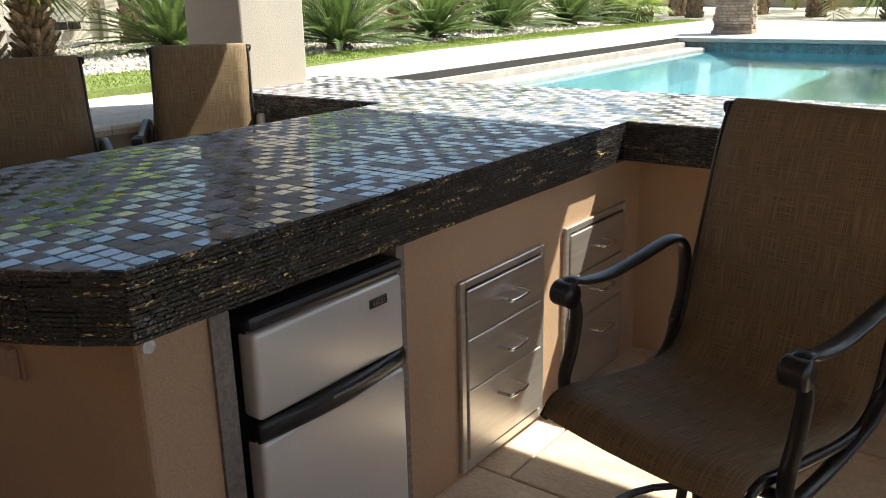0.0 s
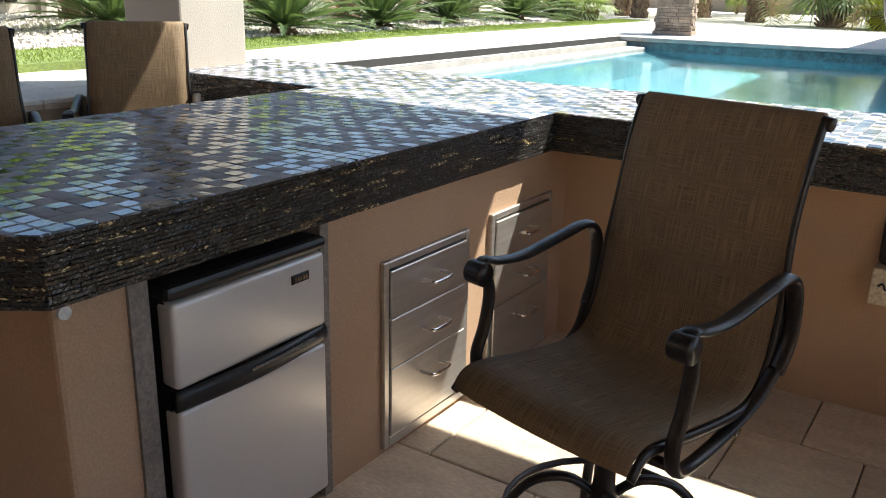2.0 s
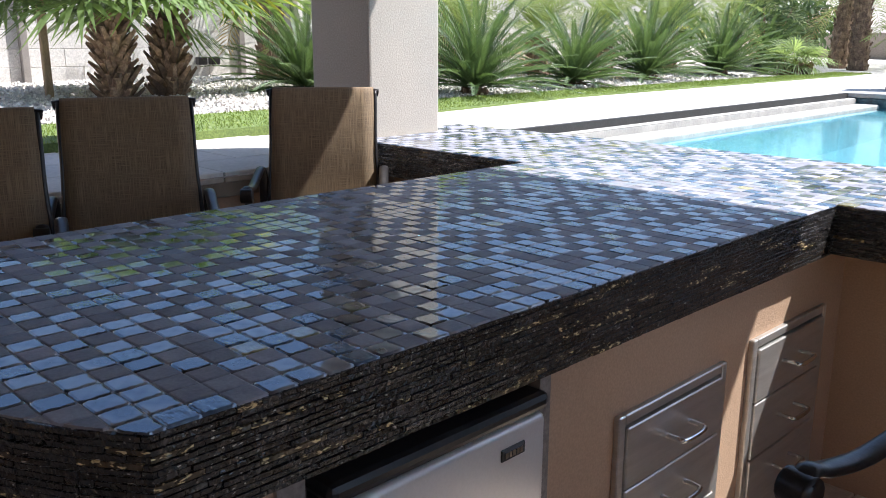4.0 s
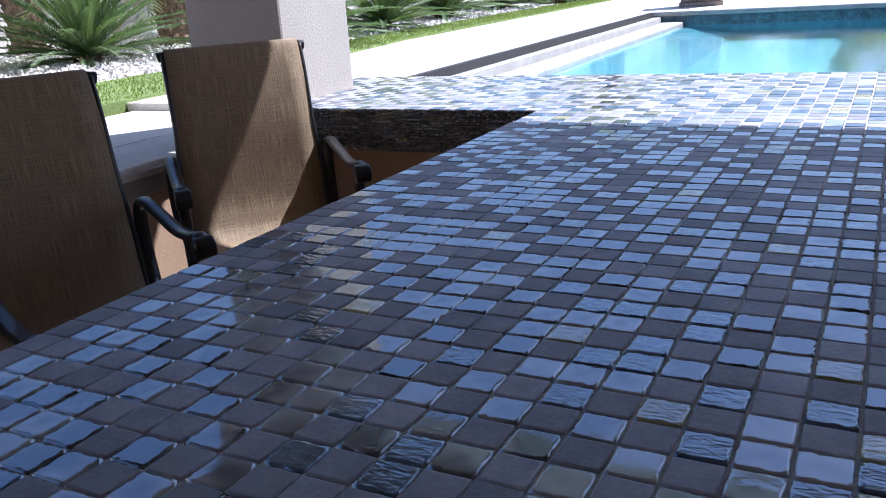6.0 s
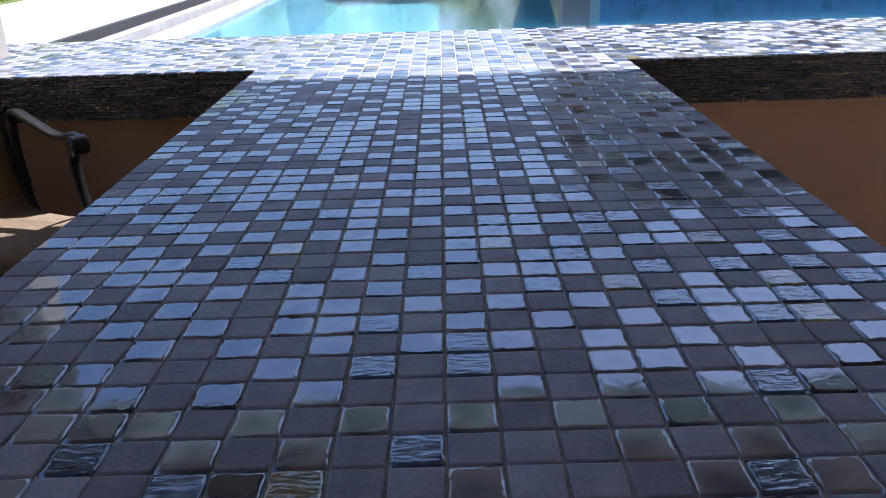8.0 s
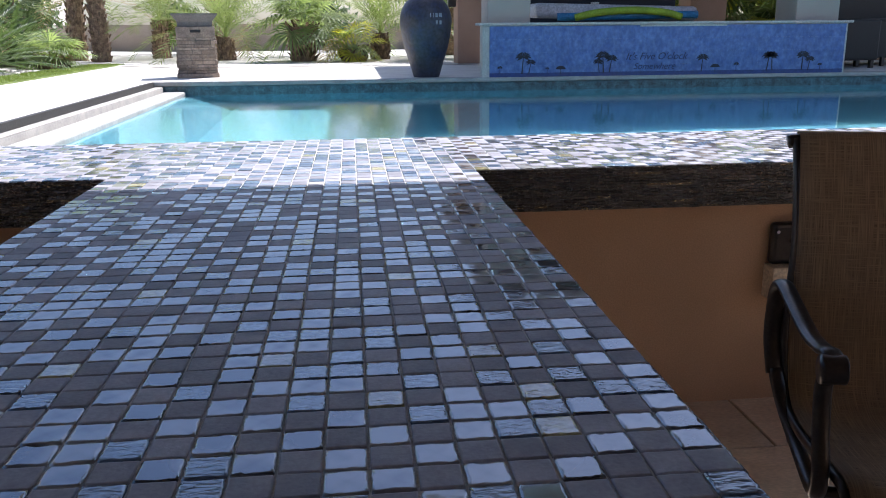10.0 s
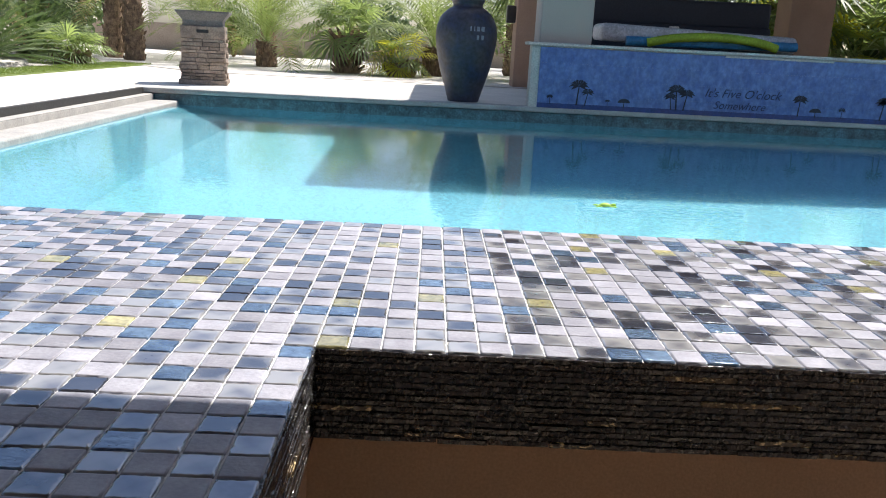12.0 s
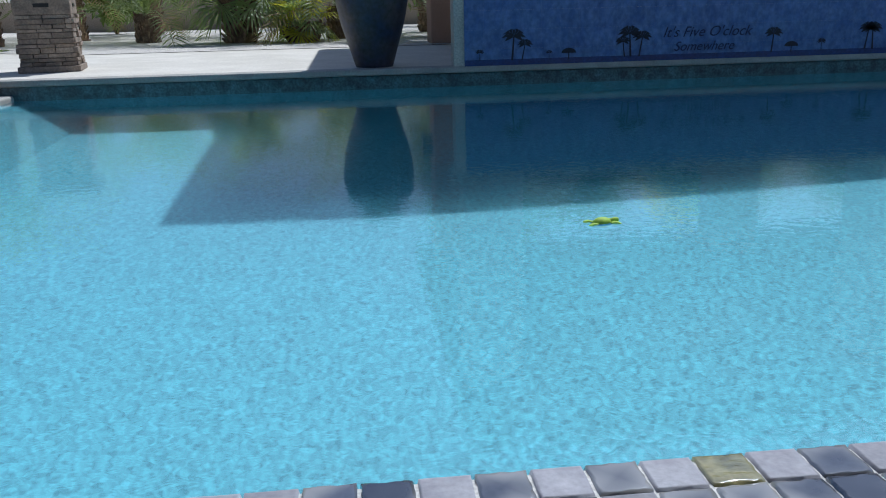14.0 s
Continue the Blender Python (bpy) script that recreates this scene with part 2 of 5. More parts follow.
# Strong grain stands in for the broken light of ripples on the floor.
PLASTER = material("pool_plaster", (0.112, 0.325, 0.40), 0.8, second=(0.10, 0.305, 0.378), scale=4, fine=48, bump=0.0, grain=0.34)
POOLBAND = material("waterline_tile", (0.10, 0.19, 0.22), 0.4, second=(0.05, 0.08, 0.09), scale=14, fine=60, grain=0.4)
MURAL = material("blue_wall_tile", (0.135, 0.22, 0.46), 0.4, second=(0.070, 0.130, 0.35), scale=13, fine=30, bump=0.1, grain=0.22, spread=0.05, stretch=(1, 1, 0.8))
MURAL_SEA = material("deep_blue_glaze", (0.022, 0.05, 0.20), 0.35, second=(0.018, 0.04, 0.16), scale=8, fine=50)
INK = material("dark_blue_ink", (0.012, 0.018, 0.04), 0.5, fine=60)
FADED = material("faded_blue_ink", (0.022, 0.036, 0.115), 0.5, fine=60)
CAP = material("pale_cap_stone", (0.60, 0.57, 0.51), 0.7, second=(0.50, 0.47, 0.42), scale=6, fine=70, bump=0.2)
GLAZE = material("dark_blue_glazed_clay", (0.018, 0.023, 0.056), 0.48, second=(0.050, 0.042, 0.046), scale=7, fine=28, bump=0.4, grain=0.5, gloss=0.6)
CHALK = material("pale_paint", (0.26, 0.28, 0.32), 0.7)
STONE = material("stacked_stone", (0.34, 0.27, 0.21), 0.9, second=(0.20, 0.16, 0.13), scale=9, fine=60, bump=0.5, grain=0.25, spread=0.3)
CONCRETE = material("grey_bowl", (0.17, 0.16, 0.155), 0.8, second=(0.12, 0.115, 0.11), scale=7, fine=60, bump=0.3)
BLOCK = material("grey_block", (0.55, 0.515, 0.475), 0.95, second=(0.47, 0.44, 0.405), scale=3, fine=70, bump=0.4, spread=0.09)
FENCE = material("tan_block_fence", (0.40, 0.335, 0.275), 0.95, second=(0.33, 0.27, 0.22), scale=2, fine=40, bump=0.3)
GRAVEL = material("white_gravel", (0.72, 0.68, 0.63), 0.95, second=(0.52, 0.48, 0.435), scale=18, fine=60, bump=0.8, grain=0.4, depth=0.02)
PEBBLE = material("white_pebble", (0.78, 0.74, 0.69), 0.9, second=(0.55, 0.50, 0.45), scale=10, fine=60, spread=0.3)
SOIL = material("dry_ground", (0.42, 0.35, 0.28), 0.97, second=(0.34, 0.27, 0.21), scale=1.2, fine=30, bump=0.5, grain=0.25)
TURF = material("turf", (0.18, 0.24, 0.06), 0.9, second=(0.125, 0.175, 0.045), scale=6, fine=80, bump=0.6, grain=0.3)
BLADE = leafy("grass_blade", (0.24, 0.30, 0.07), (0.18, 0.235, 0.055), 0.2)
SAGO = leafy("sago_leaf", (0.11, 0.16, 0.07), (0.068, 0.108, 0.05), 0.28)
DATE = leafy("date_palm_leaf", (0.225, 0.265, 0.13), (0.14, 0.175, 0.08), 0.45)
FAN = leafy("fan_palm_leaf", (0.165, 0.225, 0.08), (0.09, 0.14, 0.05), 0.4)
SILVERY = leafy("silvery_fan_leaf", (0.27, 0.325, 0.17), (0.17, 0.215, 0.11), 0.55)
YELLOW = leafy("yellowing_leaf", (0.55, 0.50, 0.07), (0.42, 0.41, 0.07), 0.5)
DRY = leafy("dry_leaf", (0.34, 0.25, 0.13), (0.24, 0.17, 0.09), 0.2)
BARK = material("palm_bark", (0.33, 0.225, 0.15), 0.95, second=(0.16, 0.10, 0.07), scale=12, fine=40, bump=0.8, grain=0.35, spread=0.4, depth=0.01)
WOOD = material("weathered_wood", (0.42, 0.31, 0.20), 0.85, second=(0.33, 0.24, 0.15), scale=6, fine=40, stretch=(6, 6, 1))
WICKER = material("black_wicker", (0.022, 0.019, 0.018), 0.6, second=(0.012, 0.011, 0.011), scale=40, fine=90, bump=0.8, grain=0.4, depth=0.006)
COVER = material("navy_spa_cover", (0.022, 0.024, 0.038), 0.6, second=(0.016, 0.018, 0.03), scale=4, fine=60)
LIME = material("lime_foam", (0.42, 0.62, 0.05), 0.6, fine=50)
SKYBLUE = material("blue_vinyl", (0.06, 0.32, 0.62), 0.4, fine=40)
WHITEVINYL = material("white_vinyl", (0.62, 0.62, 0.66), 0.5, fine=50, bump=0.3)
CREAM = material("cream_painted_metal", (0.70, 0.60, 0.44), 0.45, scale=5, fine=80)
WHITE = material("white_plastic", (0.75, 0.75, 0.74), 0.4, fine=60)
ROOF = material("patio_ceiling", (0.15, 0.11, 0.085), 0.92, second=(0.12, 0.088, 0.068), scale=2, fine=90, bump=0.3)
WATERMAT = water_material()


# ---- helpers for building ----
def part(name, bm, mat, parent=None, label="", smooth=False):
    """Links a bmesh as one mesh object, under a thing or a part."""
    me = bpy.data.meshes.new(name)
    bm.to_mesh(me)
    bm.free()
    for mm in (mat if isinstance(mat, (list, tuple)) else [mat]):
        me.materials.append(mm)
    if smooth:
        for f in me.polygons:
            f.use_smooth = True
    ob = new(name, me)
    ob.parent = parent
    if label:
        tagged(ob, label)
    return ob


def raw(name, verts, faces, mats, parent=None, index=None, smooth=False):
    me = bpy.data.meshes.new(name)
    me.from_pydata(verts, [], faces)
    for mm in mats:
        me.materials.append(mm)
    if index is not None:
        me.polygons.foreach_set("material_index", index)
    if smooth:
        me.polygons.foreach_set("use_smooth", [True] * len(me.polygons))
    me.update()
    ob = new(name, me)
    ob.parent = parent
    return ob


def thing(name, x, y, z, turn=0.0, label="", category="", group="", kind=""):
    ob = new(name)
    ob.empty_display_size = 0.1
    ob.matrix_basis = pose(x, y, z, 0, 0, turn)
    return tagged(ob, label, category, group, kind)


def box(bm, x0, x1, y0, y1, z0, z1, bevel=0.0, seg=2):
    r = bmesh.ops.create_cube(bm, size=1.0, matrix=Matrix.LocRotScale(((x0 + x1) / 2, (y0 + y1) / 2, (z0 + z1) / 2), None, (x1 - x0, y1 - y0, z1 - z0)))
    if bevel:
        edges = {e for v in r["verts"] for e in v.link_edges}
        bmesh.ops.bevel(bm, geom=list(edges), offset=bevel, segments=seg, profile=0.5, affect="EDGES")
    return bm


def boxed(x0, x1, y0, y1, z0, z1, bevel=0.0, seg=2):
    return box(bmesh.new(), x0, x1, y0, y1, z0, z1, bevel, seg)


def smooth_line(pts, per=6):
    """Points along a rounded line through pts."""
    pts = [Vector(p) for p in pts]
    ext = [pts[0] * 2 - pts[1], *pts, pts[-1] * 2 - pts[-2]]
    out = []
    for i in range(1, len(ext) - 2):
        a, b, c, d = ext[i - 1:i + 3]
        for k in range(per):
            t = k / per
            out.append(0.5 * ((2 * b) + (c - a) * t + (2 * a - 5 * b + 4 * c - d) * t * t + (3 * b - a - 3 * c + d) * t ** 3))
    out.append(pts[-1])
    return out


def sweep(bm, pts, rx, ry=None, sides=8, per=6, side=(1, 0, 0), taper=None, closed=False):
    """A tube along a rounded line: rx across side, ry across the other way."""
    ry = ry or rx
    line = smooth_line(pts, per) if per else [Vector(p) for p in pts]
    rings = []
    side = Vector(side)
    for i, p in enumerate(line):
        t = (line[(i + 1) % len(line)] - line[i - 1]) if closed else (line[min(i + 1, len(line) - 1)] - line[max(i - 1, 0)])
        t.normalize()
        s = side - t * side.dot(t)
        s = s.normalized() if s.length > 1e-4 else t.orthogonal().normalized()
        u = t.cross(s)
        k = taper(i / (len(line) - 1)) if taper else 1.0
        rings.append([bm.verts.new(p + s * (math.cos(a) * rx * k) + u * (math.sin(a) * ry * k)) for a in (2 * math.pi * j / sides for j in range(sides))])
    for i in range(len(rings) - (0 if closed else 1)):
        a, b = rings[i], rings[(i + 1) % len(rings)]
        for j in range(sides):
            bm.faces.new((a[j], a[(j + 1) % sides], b[(j + 1) % sides], b[j]))
    if not closed:
        bm.faces.new(rings[0][::-1])
        bm.faces.new(rings[-1])
    return bm


def lathe(bm, profile, sides=32, x=0.0, y=0.0):
    rings = [[bm.verts.new((x + r * math.cos(a), y + r * math.sin(a), z)) for a in (2 * math.pi * j / sides for j in range(sides))] for r, z in profile]
    for a, b in zip(rings, rings[1:]):
        for j in range(sides):
            bm.faces.new((a[j], a[(j + 1) % sides], b[(j + 1) % sides], b[j]))
    bm.faces.new(rings[0][::-1])
    bm.faces.new(rings[-1])
    return bm


def prism(bm, outline, z0, z1):
    lo = [bm.verts.new((x, y, z0)) for x, y in outline]
    hi = [bm.verts.new((x, y, z1)) for x, y in outline]
    n = len(outline)
    for i in range(n):
        bm.faces.new((lo[i], lo[(i + 1) % n], hi[(i + 1) % n], hi[i]))
    bm.faces.new(hi)
    bm.faces.new(lo[::-1])
    bmesh.ops.recalc_face_normals(bm, faces=bm.faces)
    return bm


def structure(name, bm, mat, label=""):
    return tagged(part(name, bm, mat), label, kind="structure")


# ---- ground, deck, pool ----
def ring_plate(bm, hole, outer, z):
    """A flat sheet with a rectangular hole."""
    (a0, a1, b0, b1), (c0, c1, d0, d1) = hole, outer
    for x0, x1, y0, y1 in ((c0, a0, d0, d1), (a1, c1, d0, d1), (a0, a1, d0, b0), (a0, a1, b1, d1)):
        bm.faces.new([bm.verts.new(v) for v in ((x0, y0, z), (x1, y0, z), (x1, y1, z), (x0, y1, z))])
    return bm


structure("ground", ring_plate(bmesh.new(), (-2.5, 9.2, -6.6, 7.2), (-600, 600, -600, 600), D - 0.06), SOIL, "dry pale earth round the garden")
structure("pool_deck", boxed(-3.0, 10.5, POOL_Y + 0.14, 10.72, D - 0.12, D - 0.002), DECK, "pale stone deck behind the pool")
structure("side_deck", boxed(-4.2, -2.64, 0.62, POOL_Y + 0.14, D - 0.12, D - 0.003), DECK, "pale stone deck beside the pool")
structure("side_deck_corner", boxed(-4.6, -3.0, POOL_Y + 0.14, 12.5, D - 0.12, D - 0.004), DECK, "pale stone deck at the corner of the pool")
structure("upper_deck", boxed(-4.0, -2.545, -6.6, 0.62, UPPER - 0.12, UPPER - 0.03), JOINT, "bed of the raised deck")
structure("wall_left", boxed(-2.70, -2.56, -6.6, 0.25, -0.1, UPPER - 0.125), STUCCO, "low stucco retaining wall of the sunken patio")
structure("side_ground", boxed(4.6, 9.3, -6.6, BAR_D, D - 0.2, D - 0.06), DECK, "pale paving beside the patio")
structure("floor", boxed(-2.7, 4.6, -6.6, 0.5, -0.16, -0.012), JOINT, "sandy bed of the sunken patio floor")
pool_floor_z = WATER - 1.2
structure("pool_floor", boxed(-2.7, 9.4, BAR_D - 0.1, 7.3, pool_floor_z - 0.1, pool_floor_z), PLASTER, "pale turquoise pool floor")
structure("pool_wall_far", boxed(-2.7, 9.4, POOL_Y + 0.02, POOL_Y + 0.2, pool_floor_z, D - 0.06), PLASTER, "turquoise pool wall")
structure("pool_wall_left", boxed(-2.7, -2.28, BAR_D, POOL_Y + 0.02, pool_floor_z, WATER - 0.10), PLASTER, "turquoise pool wall with a step")
structure("pool_wall_right", boxed(9.0, 9.4, BAR_D, POOL_Y + 0.02, pool_floor_z, D - 0.06), PLASTER, "turquoise pool wall")
structure("pool_wall_near", boxed(-2.5, 9.0, BAR_D - 0.08, BAR_D - 0.02, pool_floor_z, H - 0.03), PLASTER, "turquoise pool wall behind the bar")
structure("waterline_band", boxed(-2.5, 9.0, POOL_Y, POOL_Y + 0.03, WATER - 0.12, D - 0.055), POOLBAND, "mosaic band at the waterline")
structure("coping_far", boxed(-2.64, 10.5, POOL_Y - 0.03, POOL_Y + 0.15, D - 0.05, D, 0.012), COPING, "bullnosed stone pool coping")
structure("deck_drain", boxed(-2.64, -2.598, BAR_D, POOL_Y - 0.03, D - 0.10, D - 0.002), BAND, "narrow dark strip along the deck")
structure("deck_infill", boxed(-2.639, -2.482, 0.575, BAR_D - 0.004, D - 0.3, D - 0.004), DECK, "pale stone deck at the end of the bar")
structure("coping_left", boxed(-2.597, -2.50, BAR_D, POOL_Y - 0.03, WATER - 0.05, D - 0.055, 0.015), COPING, "lower stone ledge beside the pool")
structure("coping_step", boxed(-2.499, -2.26, BAR_D, POOL_Y - 0.03, WATER - 0.09, WATER + 0.035, 0.015), COPING, "wet stone step at the waterline")
# Added wedge: its slope catches more sun than the dark left wall.
bm = bmesh.new()
wedge = [[bm.verts.new((x, y, z)) for x, z in ((-2.30, WATER - 0.20), (-2.18, WATER - 0.22), (-1.66, pool_floor_z + 0.004), (-2.30, pool_floor_z - 0.05))] for y in (BAR_D - 0.02, POOL_Y + 0.02)]
for k in range(4):
    bm.faces.new((wedge[0][k], wedge[0][(k + 1) % 4], wedge[1][(k + 1) % 4], wedge[1][k]))
bmesh.ops.recalc_face_normals(bm, faces=bm.faces)
structure("pool_slope", bm, PLASTER, "added turquoise slope that brightens the left pool side")
bm = bmesh.new()
bm.faces.new([bm.verts.new(v) for v in ((-2.37, BAR_D - 0.03, WATER), (9.1, BAR_D - 0.03, WATER), (9.1, POOL_Y + 0.03, WATER), (-2.37, POOL_Y + 0.03, WATER))])
pool_water = structure("water", bm, WATERMAT, "clear rippled pool water")
pool_water.visible_shadow = False

bm = prism(bmesh.new(), [(-4.85, -9), (-3.95, -9), (-3.75, 0.0), (-3.85, 2.0), (-4.15, 4.2), (-4.25, 12.4), (-4.85, 12.4)], D - 0.09, D + 0.012)
turf = tagged(part("lawn", bm, TURF), "narrow strip of mown green lawn", kind="structure")
bm = bmesh.new()
bm.faces.new([bm.verts.new((x, y, z)) for x, y, z in ((-9.1, -9, D + 0.08), (-4.85, -9, D), (-4.85, 26, D), (-9.1, 26, D + 0.08))])
structure("gravel_bed", bm, GRAVEL, "pale gravel planting bed")
bm = bmesh.new()
bm.faces.new([bm.verts.new((x, y, D + 0.004)) for x, y in ((-4.85, 12.4), (-3.0, 10.7), (12, 10.7), (40, 10.7), (40, 27), (-4.85, 27))])
structure("far_gravel", bm, GRAVEL, "pale gravel garden beyond the deck")

# ---- patio roof, column, house walls that close the place ----
roof_edge = -0.21 + SUN.y * (2.72 - H)
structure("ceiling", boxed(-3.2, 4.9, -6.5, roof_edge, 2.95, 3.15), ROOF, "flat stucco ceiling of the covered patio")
structure("roof_beam", boxed(-3.19, 4.89, roof_edge - 0.42, roof_edge - 0.002, 2.72, 2.95), GREIGE, "stucco beam under the patio roof")
structure("wall_house", boxed(-8.0, 9.0, -6.7, -6.5, -0.1, 3.1), STUCCO, "plain stucco house wall")
structure("wall_right", boxed(4.4, 4.6, -6.5, 0.3, -0.1, D - 0.02), STUCCO, "low stucco retaining wall of the sunken patio")
bm = boxed(-2.77, -2.30, 0.10, 0.57, D - 0.3, 2.73, 0.012)
structure("patio_column", bm, GREIGE, "square greige stucco column carrying the patio roof")
structure("column_footing", boxed(-2.77, -2.30, 0.10, 0.57, -0.1, D - 0.3), STUCCO, "stucco footing of the column")

# ---- counters ----
NOSE = radians(38)
NR = PEN_W / 2 / math.sin(NOSE)


def nose(x, inset=0.0):
    """y of the counter's rounded end at x."""
    r = NR - inset
    return PEN_L + NR * math.cos(NOSE) - math.sqrt(max(r * r - (x + PEN_W / 2) ** 2, 0.0))


def pen_outline(inset, top):
    xs = [-inset - (PEN_W - 2 * inset) * i / 24 for i in range(25)]
    return [(-inset, top)] + [(x, nose(x, inset)) for x in xs] + [(-PEN_W + inset, top)]


slab = thing("tiled_counter", 0, 0, 0, 0, "dark mosaic-tiled T-shaped outdoor counter top with a thick edge", "counter")
out = pen_outline(0.006, 0.02)
bm = bmesh.new()
prism(bm, [(BAR_X1, 0.006), (BAR_X1, BAR_D - 0.006), (BAR_X0 - 0.18, BAR_D - 0.006), (BAR_X0 - 0.18, 0.58), (BAR_X0 + 0.004, 0.58), (BAR_X0 + 0.004, 0.006), (-PEN_W + 0.006, 0.006)]
      + [(x, y) for x, y in out[1:-1]][::-1] + [(-0.006, 0.006)], FB + 0.004, H - 0.004)
part("slab", bm, GROUT, slab, "grey grout bed")

base = thing("bar_base", 0, 0, 0, 0, "tan stucco base walls under the outdoor bar", "bar", kind="structure")
part("bar_wall", boxed(-2.56, 4.4, 0.25, 0.40, -0.1, FB + 0.004), STUCCO, base)
right_x = -WALL
# wall of the peninsula's working side, with an opening for the fridge
FR0, FR1 = -1.932, -1.325
part("end_wall", boxed(-PEN_W + 0.30, right_x, -2.13, FR0 + 0.002, -0.1, FB + 0.004, 0.012), STUCCO, base)
part("side_wall", boxed(-0.75, right_x, FR1, 0.25, -0.1, FB + 0.004), STUCCO, base)
part("back_wall", boxed(-PEN_W + 0.30, -0.72, FR0, 0.25, -0.1, FB + 0.003), STUCCO, base)
for y0, y1 in ((FR0 - 0.025, FR0 + 0.026), (FR1 - 0.014, FR1 + 0.020)):
    part("opening_trim", boxed(-0.10, right_x + 0.010, y0, y1, 0.0, FB + 0.002), GREYTRIM, base)


# ---- fridge, drawers ----
fridge = thing("mini_fridge", -0.02, -1.607, 0.0, 90, "silver and black two-door compact fridge under the counter", "fridge")
part("body", boxed(-0.285, 0.265, 0.07, 0.58, 0.012, 0.832, 0.006), BLACK, fridge)
bm = boxed(-0.272, 0.264, -0.016, 0.08, 0.800, 0.838, 0.014)
part("top_panel", bm, BLACK, fridge, "black top panel")
for nm, z0, z1 in (("freezer_door", 0.576, 0.794), ("fridge_door", 0.05, 0.522)):
    d = part(nm, boxed(-0.260, 0.258, -0.012, 0.05, z0, z1, 0.014, 3), SILVER, fridge, "silver door", True)
    if nm == "freezer_door":
        badge = part("badge", boxed(0.122, 0.190, -0.016, -0.011, 0.732, 0.758, 0.002, 1), BLACK, d, "small black maker's badge")
        for k in range(5):
            part("letter_bar", boxed(0.130 + k * 0.0105, 0.138 + k * 0.0105, -0.0185, -0.0155, 0.739, 0.751), CHROME, d)
part("door_gasket", boxed(-0.258, 0.258, 0.02, 0.075, 0.03, 0.80), BLACK, fridge)
bm = bmesh.new()
sweep(bm, [(-0.262, 0.0, 0.546), (-0.12, -0.016, 0.547), (0.0, -0.022, 0.549), (0.12, -0.016, 0.550), (0.260, 0.0, 0.551)], 0.028, 0.013, 12, 6, (0, 0, 1))
part("handle_band", bm, BLACK, fridge, "black moulded handle grip", True)
part("grip_recess", boxed(-0.05, 0.20, -0.038, -0.020, 0.556, 0.563, 0.003), GREYTRIM, fridge)
for x in (-0.22, 0.22):
    part("foot", lathe(bmesh.new(), [(0.015, 0.0), (0.015, 0.015)], 10, x, 0.1), BLACK, fridge)
part("hinge_label", boxed(-0.2875, -0.2845, 0.08, 0.115, 0.70, 0.80), WHITE, fridge)


def drawer_unit(y0, y1, z0, z1, label):
    t = thing("drawer_unit", -WALL, (y0 + y1) / 2, 0, 90, label, "drawers", "built-in drawer units")
    w = (y1 - y0) / 2
    f = 0.026
    bm = bmesh.new()
    box(bm, -w, -w + f, -0.016, 0.002, z0, z1, 0.003, 1)
    box(bm, w - f, w, -0.016, 0.002, z0, z1, 0.003, 1)
    box(bm, -w + f, w - f, -0.016, 0.002, z1 - f, z1, 0.003, 1)
    box(bm, -w + f, w - f, -0.016, 0.002, z0, z0 + f * 1.4, 0.003, 1)
    part("frame", bm, STEEL, t, "brushed steel frame")
    part("box", boxed(-w + 0.02, w - 0.02, -0.004, -0.001, z0 + 0.02, z1 - 0.02), BLACK, t)
    a, b = z0 + f * 1.4 + 0.004, z1 - f - 0.004
    cuts = (a, a + (b - a) * 0.42, a + (b - a) * 0.72, b)
    for lo, hi in zip(cuts, cuts[1:]):
        d = part("drawer", boxed(-w + f + 0.004, w - f - 0.004, -0.022, -0.003, lo + 0.002, hi - 0.002, 0.003, 1), STEEL, t, "brushed steel drawer front")
        zc = lo + (hi - lo) * (0.55 if hi - lo < 0.2 else 0.72)
        bm = sweep(bmesh.new(), [(-0.055, -0.02, zc), (-0.055, -0.058, zc), (-0.047, -0.071, zc - 0.002), (0.0, -0.074, zc - 0.003), (0.047, -0.071, zc - 0.002), (0.055, -0.058, zc), (0.055, -0.02, zc)], 0.0065, 0.0065, 8, 4, (0, 0, 1))
        part("handle", bm, CHROME, d, "polished bar handle", True)
    return t


drawer_unit(-1.054, -0.553, 0.02, 0.672, "stainless steel unit of three built-in drawers")
drawer_unit(-0.401, 0.095, 0.02, 0.690, "stainless steel three-drawer unit in the corner, half in sun")

knob = thing("wall_button", -WALL, -2.105, 0.845, 0, "small round white disc on the stucco wall corner", "button")
part("disc", sweep(bmesh.new(), [(-0.002, 0, 0), (0.008, 0, 0)], 0.015, 0.015, 18, 0, (0, 0, 1)), WHITE, knob)
outlet = thing("outlet_box", -0.595, -2.13, 0.695, 0, "brown weatherproof outlet box on the stucco end wall", "outlet")
part("back_plate", boxed(-0.072, 0.072, -0.008, 0.003, -0.045, 0.045, 0.003, 1), BROWN, outlet)
part("cover", boxed(-0.020, 0.062, -0.030, -0.008, -0.040, 0.040, 0.005), BROWN, outlet, "hinged brown cover")
part("slot", boxed(-0.034, -0.024, -0.013, -0.007, -0.042, 0.042), BLACK, outlet, "dark gap beside the cover")

